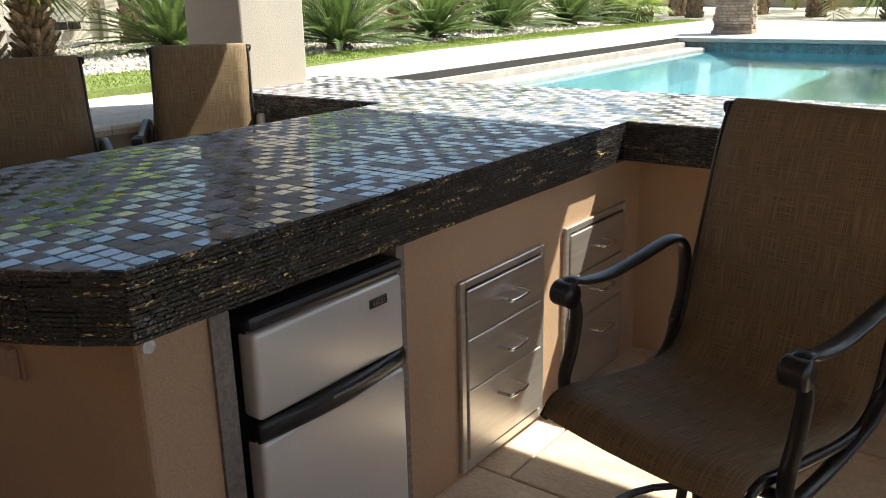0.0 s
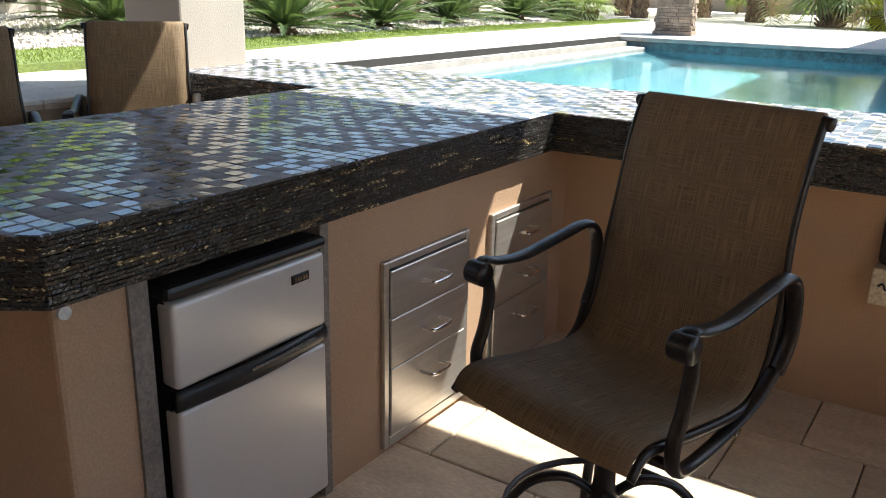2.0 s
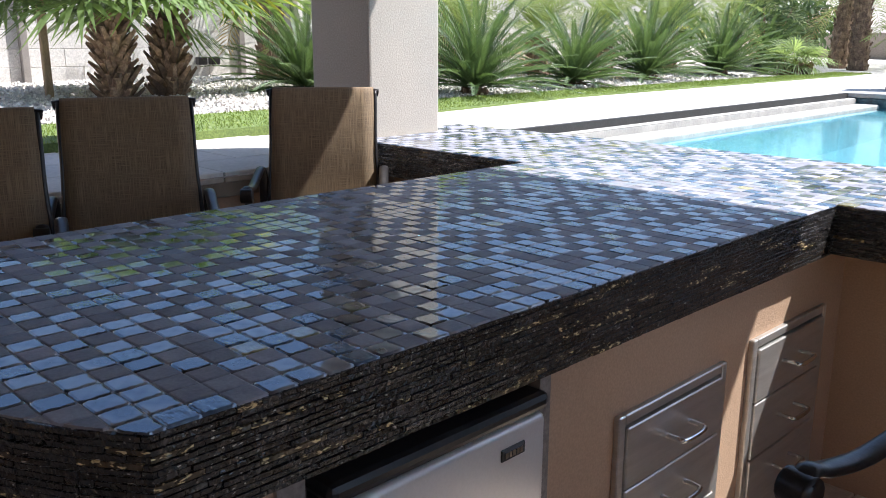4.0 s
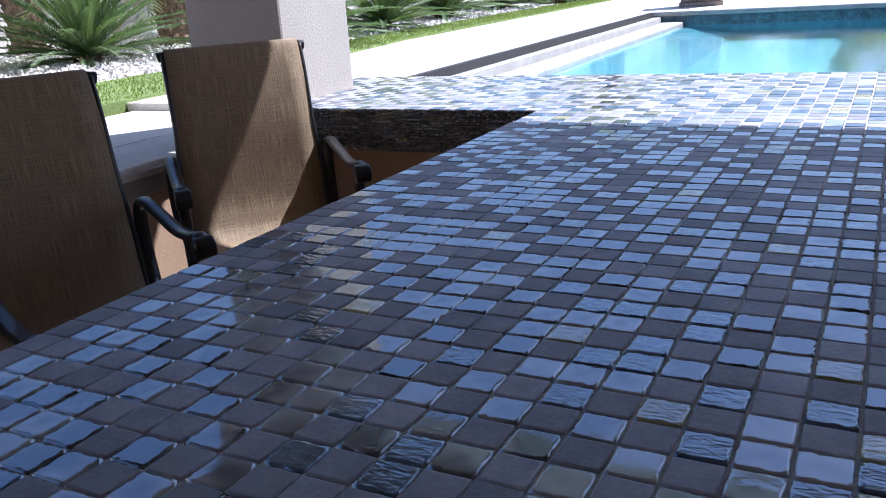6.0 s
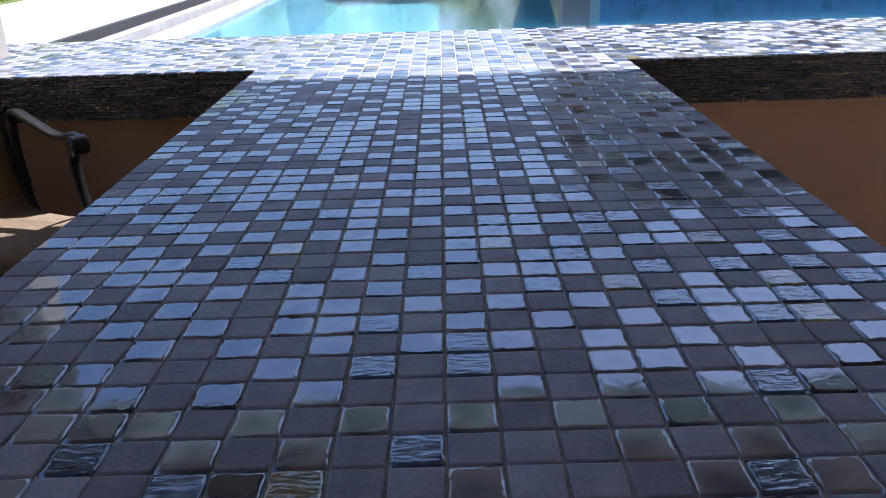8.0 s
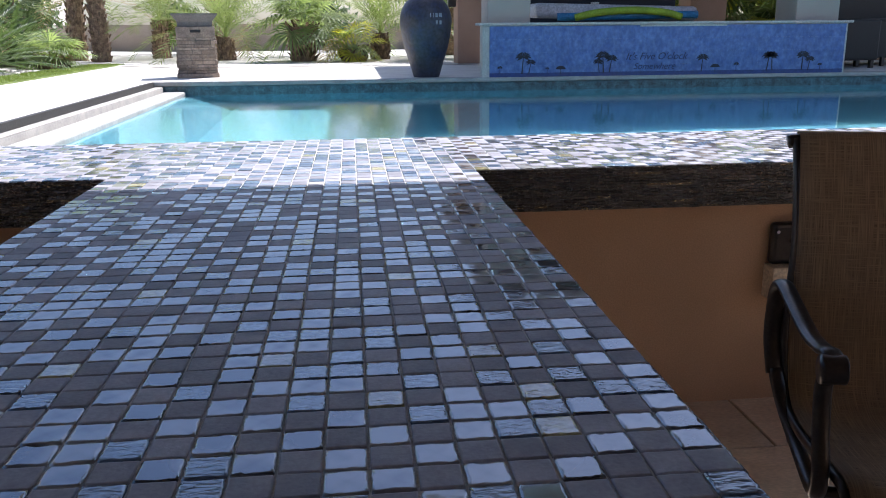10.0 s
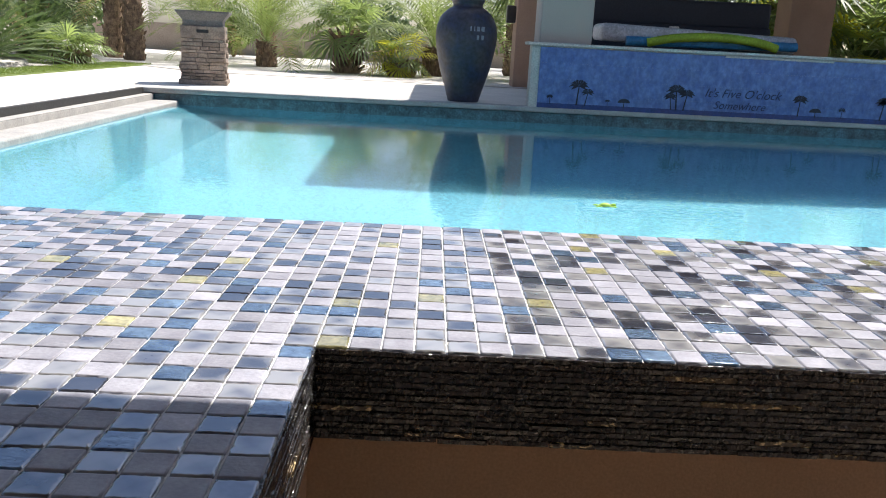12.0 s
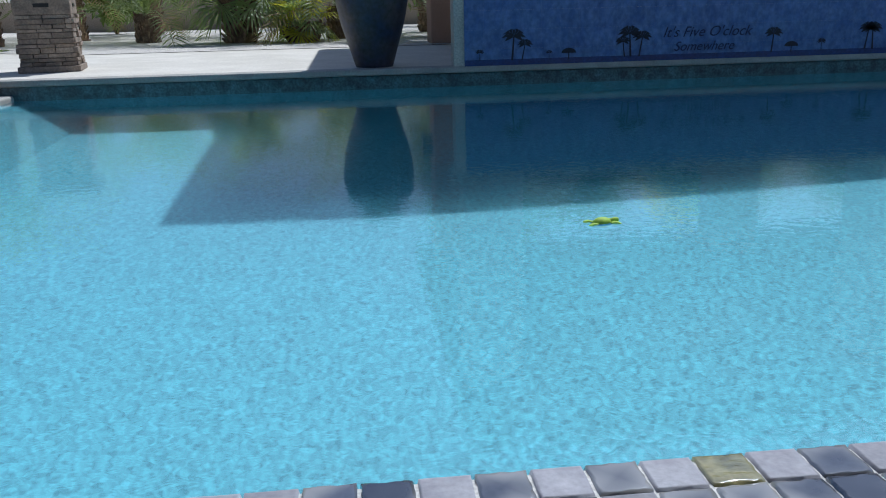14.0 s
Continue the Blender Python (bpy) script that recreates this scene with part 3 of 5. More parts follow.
# bottle opener with its cap box, on the bar's wall
opener = thing("bottle_opener", 1.30, 0.25, 0.52, 0, "cream cap box with a dark bottle opener on the bar wall", "bottle opener")
part("cap_box", boxed(-0.11, 0.11, -0.085, 0.0, -0.07, 0.065, 0.005), CREAM, opener, "cream painted cap box")
part("back_plate", boxed(-0.105, 0.105, -0.045, 0.0, 0.066, 0.235, 0.02, 3), FRAME, opener, "dark metal back plate")
part("screw", sweep(bmesh.new(), [(-0.085, -0.044, 0.20), (-0.085, -0.05, 0.20)], 0.007, 0.007, 10, 0, (0, 0, 1)), CHROME, opener)
part("opener_lip", sweep(bmesh.new(), [(-0.03, -0.045, 0.16), (0.0, -0.085, 0.165), (0.03, -0.045, 0.16)], 0.008), FRAME, opener)
part("script_mark", sweep(bmesh.new(), [(-0.085, -0.087, 0.0), (-0.07, -0.087, 0.012), (-0.06, -0.087, -0.01), (-0.045, -0.087, 0.010), (-0.03, -0.087, -0.008), (-0.012, -0.087, 0.006), (0.005, -0.087, -0.008), (0.03, -0.087, -0.004)], 0.0035, 0.0035, 6, 4, (0, 1, 0)), INK, opener, "plain dark squiggle")


# ---- swivel chairs ----
def swivel_chair(x, y, turn, label):
    """Origin on the floor under the seat; the back is towards +y."""
    t = thing("swivel_chair", x, y, 0, turn, label, "chair", "swivel chairs at the counter")
    prof = smooth_line([(0, -0.335, 0.585), (0, -0.315, 0.615), (0, -0.26, 0.632), (0, -0.10, 0.612), (0, 0.08, 0.597), (0, 0.17, 0.615), (0, 0.225, 0.68), (0, 0.255, 0.80), (0, 0.285, 0.98), (0, 0.325, 1.13), (0, 0.365, 1.225), (0, 0.395, 1.235), (0, 0.40, 1.215)], 5)
    bm = bmesh.new()
    cols = 9
    rows = []
    cloth, along = {}, 0.0
    for i, p in enumerate(prof):
        nxt, prv = prof[min(i + 1, len(prof) - 1)], prof[max(i - 1, 0)]
        tv = (nxt - prv).normalized()
        nv = Vector((0, -tv.z, tv.y))
        half = 0.268 if p.z < 0.7 else 0.268 - 0.012 * (p.z - 0.7) / 0.5
        rr = []
        for s in (0.005, -0.005):
            rr.append([bm.verts.new((half * (2 * j / (cols - 1) - 1), p.y + nv.y * s, p.z + nv.z * s - 0.012 * (1 - (2 * j / (cols - 1) - 1) ** 2) * (1 if p.z < 0.66 else 0))) for j in range(cols)])
        rows.append(rr)
        along += (p - prv).length
        for line in rr:
            for vt in line:
                cloth[vt] = (vt.co.x, along)
    for a, b in zip(rows, rows[1:]):
        for j in range(cols - 1):
            bm.faces.new((a[0][j], a[0][j + 1], b[0][j + 1], b[0][j]))
            bm.faces.new((a[1][j], b[1][j], b[1][j + 1], a[1][j + 1]))
        for j in (0, cols - 1):
            bm.faces.new((a[0][j], b[0][j], b[1][j], a[1][j]) if j == 0 else (a[0][j], a[1][j], b[1][j], b[0][j]))
    bmesh.ops.recalc_face_normals(bm, faces=bm.faces)
    threads = bm.loops.layers.uv.new("threads")
    for fc in bm.faces:
        for lp in fc.loops:
            lp[threads].uv = cloth[lp.vert]
    part("sling", bm, SLING, t, "brown woven sling seat and back", True)
    ctrl = [(-0.33, 0.580), (-0.27, 0.622), (-0.10, 0.602), (0.08, 0.588), (0.17, 0.605), (0.228, 0.67), (0.26, 0.80), (0.29, 0.98), (0.33, 1.13), (0.372, 1.228)]
    for s in (-1, 1):
        part("side_rail", sweep(bmesh.new(), [(s * (0.275 - (0.012 if z > 0.9 else 0)), yy, z - 0.004) for yy, z in ctrl], 0.010, 0.013), FRAME, t, smooth=True)
        arm = [(0.225, 0.66), (0.262, 0.74), (0.262, 0.83), (0.240, 0.882), (0.19, 0.898), (0.08, 0.880), (-0.06, 0.858), (-0.16, 0.862), (-0.205, 0.872), (-0.235, 0.860)]
        a = part("armrest", sweep(bmesh.new(), [(s * (0.305 if 0 < i < 9 else 0.30), yy, z) for i, (yy, z) in enumerate(arm)], 0.023, 0.011, 10), FRAME, t, "dark curved metal armrest", True)
        part("scroll", sweep(bmesh.new(), [(s * 0.305 - 0.026, -0.228, 0.845), (s * 0.305 - 0.022, -0.228, 0.845), (s * 0.305 + 0.022, -0.228, 0.845), (s * 0.305 + 0.026, -0.228, 0.845)], 0.030, 0.030, 14, 0, (0, 0, 1)), FRAME, a, smooth=True)
        part("arm_support", sweep(bmesh.new(), [(s * 0.305, -0.215, 0.855), (s * 0.305, -0.185, 0.79), (s * 0.305, -0.20, 0.70), (s * 0.305, -0.225, 0.63), (s * 0.300, -0.205, 0.565), (s * 0.285, -0.12, 0.535), (s * 0.275, 0.04, 0.545), (s * 0.285, 0.17, 0.60), (s * 0.298, 0.228, 0.67)], 0.020, 0.013), FRAME, t, smooth=True)
    for yy, z in ((-0.16, 0.545), (0.10, 0.545)):
        part("cross_bar", sweep(bmesh.new(), [(-0.285, yy, z), (0, yy, z - 0.02), (0.285, yy, z)], 0.014), FRAME, t, smooth=True)
    for s in (-1, 1):
        part("rail_cap", sweep(bmesh.new(), [(s * 0.246, 0.378, 1.220), (s * 0.262, 0.379, 1.219), (s * 0.278, 0.378, 1.217), (s * 0.282, 0.378, 1.216)], 0.017, 0.017, 12, 0, (0, 0, 1)), FRAME, t, smooth=True)
    part("top_bar", sweep(bmesh.new(), [(-0.262, 0.383, 1.222), (0, 0.386, 1.226), (0.262, 0.383, 1.222)], 0.013), FRAME, t, smooth=True)
    part("swivel_plate", boxed(-0.12, 0.12, -0.15, 0.09, 0.500, 0.528, 0.006), FRAME, t)
    part("pedestal", lathe(bmesh.new(), [(0.040, 0.26), (0.042, 0.30), (0.030, 0.33), (0.027, 0.46), (0.05, 0.49), (0.05, 0.50)], 18, 0, -0.03), FRAME, t, smooth=True)
    for k in range(4):
        an = radians(45 + 90 * k)
        c, s = math.cos(an), math.sin(an)
        part("leg", sweep(bmesh.new(), [(c * r, s * r - 0.03, z) for r, z in ((0.02, 0.30), (0.10, 0.345), (0.20, 0.325), (0.28, 0.22), (0.315, 0.09), (0.34, 0.012))], 0.016, 0.012, 8, 5, (-s, c, 0)), FRAME, t, smooth=True)
    part("foot_ring", sweep(bmesh.new(), [(0.265 * math.cos(a), 0.265 * math.sin(a) - 0.03, 0.245) for a in (2 * math.pi * i / 28 for i in range(28))], 0.010, 0.010, 8, 0, (0, 0, 1), closed=True), FRAME, t, smooth=True)
    for ob in t.children_recursive:
        ob.data.transform(Matrix.Diagonal((0.92, 0.93, 1.0, 1.0)))
    return t


first_chair = swivel_chair(0.825, -1.24, -14, "brown sling swivel chair with dark metal arms by the drawers")


def another_chair(x, y, turn, label):
    return tagged(copy_thing(first_chair, pose(x, y, 0, 0, 0, turn) @ Matrix.Diagonal((1, 1, 1.035, 1))), label)


another_chair(-2.045, -0.405, 49, "brown sling swivel chair beside the column, half in sun")
another_chair(-1.96, -1.29, 65, "brown sling swivel chair pulled up to the counter")
another_chair(-1.77, -1.91, 70, "brown sling swivel chair at the counter's rounded end")

# ---- pavilion behind the pool ----
pav = thing("pavilion", 0, 0, 0, 0, "open stucco pavilion with square columns behind the pool", "pavilion", kind="structure")
for x0, x1, y0, y1, mm in ((1.19, 1.70, 7.25, 7.73, GREIGE), (4.97, 5.52, 7.25, 7.78, GREIGE), (1.30, 1.92, 10.97, 11.5, BROWN), (5.13, 5.75, 10.97, 11.5, BROWN)):
    part("column", boxed(x0, x1, y0, y1, D - 0.05, 3.5, 0.012), mm, pav, "square stucco column")
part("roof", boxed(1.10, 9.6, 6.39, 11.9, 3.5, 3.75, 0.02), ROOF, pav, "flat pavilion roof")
lamp = thing("wall_light", 1.28, 11.2, 1.95, 0, "small dark lantern on the brown column", "wall lamp")
part("lantern", boxed(-0.11, 0.02, -0.08, 0.08, -0.12, 0.12, 0.015), FRAME, lamp)

# ---- blue tiled feature wall ----
MX0, MX1, MY, MZ0, MZ1 = 1.10, 5.52, 7.02, D - 0.02, 1.555
mural = thing("wall_feature", 0, 0, 0, 0, "low wall of painted blue tiles with palm silhouettes at the pool", "wall", kind="structure")
part("core", boxed(MX0, MX1, MY + 0.01, MY + 0.22, MZ0, MZ1 - 0.03), CAP, mural, "pale stone core")
part("cap", boxed(MX0 - 0.05, MX1 + 0.05, MY - 0.03, MY + 0.26, MZ1 - 0.03, MZ1, 0.008), CAP, mural, "pale stone cap")
tile_w = (MX1 - MX0 - 0.11) / 28
tile_h = (MZ1 - 0.04 - MZ0) / 4
tile_me = None
for i in range(28):
    for k in range(4):
        if tile_me is None:
            o = part("wall_tile", boxed(-tile_w / 2 + 0.0002, tile_w / 2 - 0.0002, -0.008, 0.012, -tile_h / 2 + 0.0002, tile_h / 2 - 0.0002, 0.0006, 1), MURAL, mural)
            tile_me = o.data
        else:
            o = new("wall_tile", tile_me)
            o.parent = mural
        o.matrix_basis = pose(MX0 + 0.08 + tile_w * (i + 0.5), MY, MZ0 + tile_h * (k + 0.5))
part("sea_band", boxed(MX0 + 0.08, MX1 - 0.03, MY - 0.0115, MY - 0.0085, MZ0, MZ0 + 0.065), MURAL_SEA, mural, "deep blue glazed band")


def painted_palm(x, h, lean=0.0):
    """A flat dark palm silhouette on the tiles."""
    bm = bmesh.new()
    yy = MY - 0.0125
    z0 = MZ0 + 0.055

    def flat(pts):
        bm.faces.new([bm.verts.new((px, yy, pz)) for px, pz in pts])
    w = h * 0.035
    flat([(x - w, z0), (x + w, z0), (x + lean * h + w * 0.6, z0 + h * 0.75), (x + lean * h - w * 0.6, z0 + h * 0.75)])
    cx, cz = x + lean * h, z0 + h * 0.75
    for k in range(9):
        a = radians(-30 + 240 * k / 8)
        l = h * (0.42 if k not in (0, 8) else 0.36)
        dx, dz = math.cos(a), math.sin(a)
        mx, mz = cx + dx * l * 0.6, cz + dz * l * 0.5 + h * 0.06
        ex, ez = cx + dx * l, cz + dz * l * 0.6 - h * 0.03
        flat([(cx, cz), (mx + dz * w * 1.6, mz - dx * w * 1.6), (ex, ez), (mx - dz * w * 1.6, mz + dx * w * 1.6)])
    return part("painted_palm", bm, INK, mural, "dark painted palm")


for x, h, lean in ((1.56, 0.24, 0.06), (1.64, 0.16, 0.15), (1.30, 0.09, 0), (1.86, 0.07, 0), (2.53, 0.24, -0.05), (2.60, 0.20, 0.12), (2.48, 0.16, -0.1), (3.72, 0.20, 0.05), (4.15, 0.10, 0), (4.53, 0.22, 0.1), (4.60, 0.22, -0.06), (4.97, 0.22, 0.03), (5.05, 0.16, 0.12), (5.20, 0.08, 0)):
    painted_palm(x, h, lean)
for x in (2.02, 3.89):
    bm = bmesh.new()
    bm.faces.new([bm.verts.new((x + 0.06 * math.cos(a), MY - 0.0125, MZ0 + 0.10 + 0.04 * math.sin(a))) for a in (math.pi * i / 8 for i in range(9))])
    box(bm, x - 0.004, x + 0.004, MY - 0.0128, MY - 0.012, MZ0 + 0.05, MZ0 + 0.10)
    part("painted_parasol", bm, INK, mural, "dark painted parasol")


def lettering(text, size, x, y, z, mat, parent, shear=0.35):
    cu = bpy.data.curves.new("lettering", "FONT")
    cu.body, cu.size, cu.shear, cu.extrude, cu.align_x = text, size, shear, 0.001, "CENTER"
    tmp = bpy.data.objects.new("lettering", cu)
    me = bpy.data.meshes.new_from_object(tmp)
    bpy.data.objects.remove(tmp)
    me.materials.append(mat)
    ob = new("lettering", me)
    ob.parent = parent
    ob.matrix_basis = pose(x, y, z, 90)
    return tagged(ob, "dark slanted painted words")


lettering("It's Five O'clock", 0.115, 3.16, MY - 0.0135, MZ0 + 0.20, FADED, mural)
lettering("Somewhere", 0.105, 3.14, MY - 0.0135, MZ0 + 0.09, FADED, mural)
part("spill_lip", boxed(2.95, 4.0, MY - 0.022, MY - 0.008, MZ1 - 0.055, MZ1 - 0.035, 0.003), CAP, mural, "pale spillway lip")

# ---- spa behind the wall, floats ----
spa = thing("spa", 3.1, 8.9, D, 0, "dark spa behind the tiled wall with its cover raised", "hot tub")
part("tub", boxed(-1.10, 1.26, -0.9, 1.0, 0.0, 0.62, 0.05), WICKER, spa, "dark tub side")
bm = boxed(-1.12, 1.28, 0.82, 0.93, 0.62, 1.24, 0.03)
part("cover", bm, COVER, spa, "raised navy cover")
part("cover_fold", boxed(-1.10, 1.26, 0.70, 0.81, 0.60, 0.94, 0.03), COVER, spa, "folded half of the cover")
part("white_tag", boxed(-0.02, 0.10, 0.690, 0.699, 0.86, 0.905), WHITE, spa)
mat = thing("pool_float", 3.05, 8.25, D + 0.62, 0, "white and blue inflatable pool mattress on the spa", "pool float")
bm = boxed(-1.12, 1.0, -0.24, 0.30, -0.1, 0.08, 0.05, 3)
for v in bm.verts:
    v.co.z += 0.10 + 0.07 * max(0.0, 1 - abs(v.co.x + 0.75) / 1.5)
part("mattress", bm, WHITEVINYL, mat, "white vinyl mattress", True)
part("blue_edge", sweep(bmesh.new(), [(-0.85, -0.27, 0.06), (0.0, -0.29, 0.07), (0.98, -0.25, 0.08)], 0.05, 0.05, 10, 6, (0, 1, 0)), SKYBLUE, mat, "blue vinyl tube", True)
noodle = thing("pool_noodle", 3.05, 7.86, D + 0.67, 0, "lime green foam pool noodle", "pool noodle")
part("foam", sweep(bmesh.new(), [(-0.65, 0, 0.0), (-0.35, 0, 0.06), (0.1, 0, 0.085), (0.5, 0, 0.055), (0.72, 0, 0.0)], 0.045, 0.045, 12, 6, (0, 1, 0)), LIME, noodle, smooth=True)
toy = thing("pool_toy", 0.985, 2.60, WATER - 0.004, 8, "lime and blue turtle-shaped toy floating on the pool", "pool toy")
bm = lathe(bmesh.new(), [(0.001, 0.026), (0.020, 0.024), (0.036, 0.014), (0.042, 0.0), (0.036, -0.010)], 18)
bmesh.ops.scale(bm, vec=(1.15, 0.85, 1), verts=bm.verts)
part("shell", bm, LIME, toy, "lime green shell", True)
bm = lathe(bmesh.new(), [(0.046, 0.004), (0.050, -0.004), (0.040, -0.014), (0.001, -0.016)], 18)
part("belly", bm, SKYBLUE, toy, "blue underside", True)
for fx, fy in ((0.055, 0.035), (0.055, -0.035), (-0.055, 0.032), (-0.055, -0.032)):
    part("flipper", sweep(bmesh.new(), [(fx * 0.6, fy * 0.7, 0.004), (fx, fy, 0.008), (fx * 1.35, fy * 1.2, 0.002)], 0.013, 0.005, 8, 4, (0, 1, 0)), LIME, toy, smooth=True)
part("head", sweep(bmesh.new(), [(0.04, 0, 0.006), (0.06, 0, 0.012), (0.076, 0, 0.010)], 0.013, 0.011, 10, 4, (0, 1, 0)), LIME, toy, smooth=True)
for ob in toy.children_recursive:
    ob.data.transform(Matrix.Diagonal((0.66, 0.62, 0.75, 1.0)))

# ---- vase, fire pillar ----
vase = thing("urn", 0.475, 7.33, D, 0, "tall dark blue glazed clay urn on the deck", "urn")
prof = [(0.0, 0.0), (0.150, 0.0), (0.158, 0.02), (0.200, 0.16), (0.255, 0.34), (0.292, 0.52), (0.302, 0.64), (0.288, 0.74), (0.245, 0.83), (0.185, 0.885), (0.152, 0.905), (0.146, 0.93), (0.158, 0.955), (0.163, 0.975), (0.145, 0.98), (0.128, 0.95), (0.12, 0.85)]
line = smooth_line([(r, 0, z) for r, z in prof[1:]], 3)
part("body", lathe(bmesh.new(), [(p.x, p.z) for p in line], 48), GLAZE, vase, smooth=True)
for i, (dx, w, z) in enumerate(((0.03, 0.012, 0.70), (0.065, 0.010, 0.70), (0.10, 0.03, 0.70), (0.145, 0.03, 0.70), (0.10, 0.02, 0.62), (0.14, 0.035, 0.62))):
    a = math.asin(dx / 0.30)
    part("scratched_bar", boxed(dx - w / 2, dx + w / 2, -0.302 * math.cos(a) - 0.003, -0.302 * math.cos(a) + 0.012, z - 0.022, z + 0.022), CHALK, vase, "pale scratched mark")

pillar = thing("fire_pillar", -2.29, 8.07, D, 10, "stacked stone pillar with a dark fire bowl on the deck", "fire pillar")
part("core", boxed(-0.175, 0.175, -0.175, 0.175, 0.0, 0.56), CONCRETE, pillar)
part("plinth", boxed(-0.225, 0.225, -0.225, 0.225, 0.0, 0.05, 0.006), STONE, pillar)
part("hood", boxed(-0.205, 0.205, -0.205, 0.205, 0.47, 0.60, 0.008), STONE, pillar, "smooth stone course with a slot")
part("neck", boxed(-0.185, 0.185, -0.185, 0.185, 0.59, 0.67, 0.006), CONCRETE, pillar, "dark recessed neck")
part("slot", boxed(-0.055, 0.055, -0.209, -0.2, 0.53, 0.562, 0.003), BLACK, pillar)
part("slot", boxed(0.2, 0.209, -0.055, 0.055, 0.53, 0.562, 0.003), BLACK, pillar)
bm = bmesh.new()
lathe(bm, [(0.262, 0.655), (0.275, 0.672), (0.335, 0.728), (0.345, 0.735), (0.345, 0.752), (0.30, 0.752), (0.24, 0.70)], 4)
bmesh.ops.rotate(bm, verts=bm.verts, cent=(0, 0, 0), matrix=Matrix.Rotation(radians(45), 3, "Z"))
part("bowl", bm, CONCRETE, pillar, "flared dark bowl")
pillar.scale = (1.1, 1.1, 1.0)
rng = random.Random(4)
stone_bm = boxed(-0.5, 0.5, -0.5, 0.5, -0.5, 0.5, 0.08, 1)
proto = bpy.data.meshes.new("stone")
stone_bm.to_mesh(proto)
stone_bm.free()
proto.materials.append(STONE)
z = 0.052
while z < 0.462:
    hh = min(rng.uniform(0.028, 0.05), 0.470 - z)
    for side in range(4):
        u = -0.20
        while u < 0.185:
            w = min(rng.uniform(0.07, 0.2), 0.20 - u)
            o = new("stone", proto)
            o.parent = pillar
            dpt = rng.uniform(0.025, 0.05)
            o.matrix_basis = pose(0, 0, 0, 0, 0, 90 * side) @ Matrix.LocRotScale((u + w / 2, -0.172 - dpt / 2, z + hh / 2), None, (w - 0.004, dpt, hh - 0.003))
            u += w
    z += hh


# ---- black wicker seating ----
def wicker_chair(x, y, turn, w, label):
    t = thing("wicker_armchair", x, y, D, turn, label, "armchair", "black wicker seats")
    part("seat", boxed(-w / 2 + 0.1, w / 2 - 0.1, -0.38, 0.32, 0.10, 0.40, 0.03), WICKER, t)
    part("backrest", boxed(-w / 2, w / 2, 0.28, 0.42, 0.10, 0.94, 0.04), WICKER, t)
    for s in (-1, 1):
        part("arm", boxed(s * (w / 2 - 0.06) - 0.06, s * (w / 2 - 0.06) + 0.06, -0.40, 0.28, 0.10, 0.62, 0.03), WICKER, t)
        for yy in (-0.34, 0.34):
            part("leg", boxed(s * (w / 2 - 0.06) - 0.025, s * (w / 2 - 0.06) + 0.025, yy - 0.025, yy + 0.025, 0.0, 0.11), FRAME, t)
    part("cushion", boxed(-w / 2 + 0.13, w / 2 - 0.13, -0.37, 0.27, 0.40, 0.52, 0.04, 3), COVER, t, "dark seat cushion", True)
    return t


wicker_chair(6.05, 8.25, 100, 0.85, "black wicker armchair on the deck behind the pool")
wicker_chair(7.15, 9.0, 14, 1.45, "black wicker love seat on the deck behind the pool")
wicker_chair(8.9, 8.9, -60, 0.85, "black wicker armchair at the deck's edge")
table = thing("wicker_side_table", 6.62, 8.55, D, 12, "square black wicker side table between the seats", "side table")
part("tabletop", boxed(-0.27, 0.27, -0.27, 0.27, 0.60, 0.635, 0.008), WICKER, table)
part("skirt", boxed(-0.245, 0.245, -0.245, 0.245, 0.12, 0.60, 0.012), WICKER, table, "woven sides")
for sx in (-0.22, 0.22):
    for sy in (-0.22, 0.22):
        part("leg", boxed(sx - 0.022, sx + 0.022, sy - 0.022, sy + 0.022, 0.0, 0.13), FRAME, table)
skim = thing("skimmer_lid", 7.2, 7.13, D + 0.002, 0, "white plastic skimmer lid on the coping", "skimmer")
part("lid", boxed(-0.16, 0.16, -0.05, 0.05, 0.0, 0.012, 0.005), WHITE, skim)
structure("low_wall", boxed(6.4, 14.0, 10.4, 10.6, D - 0.004, 1.45), STUCCO, "low tan stucco wall beyond the deck")


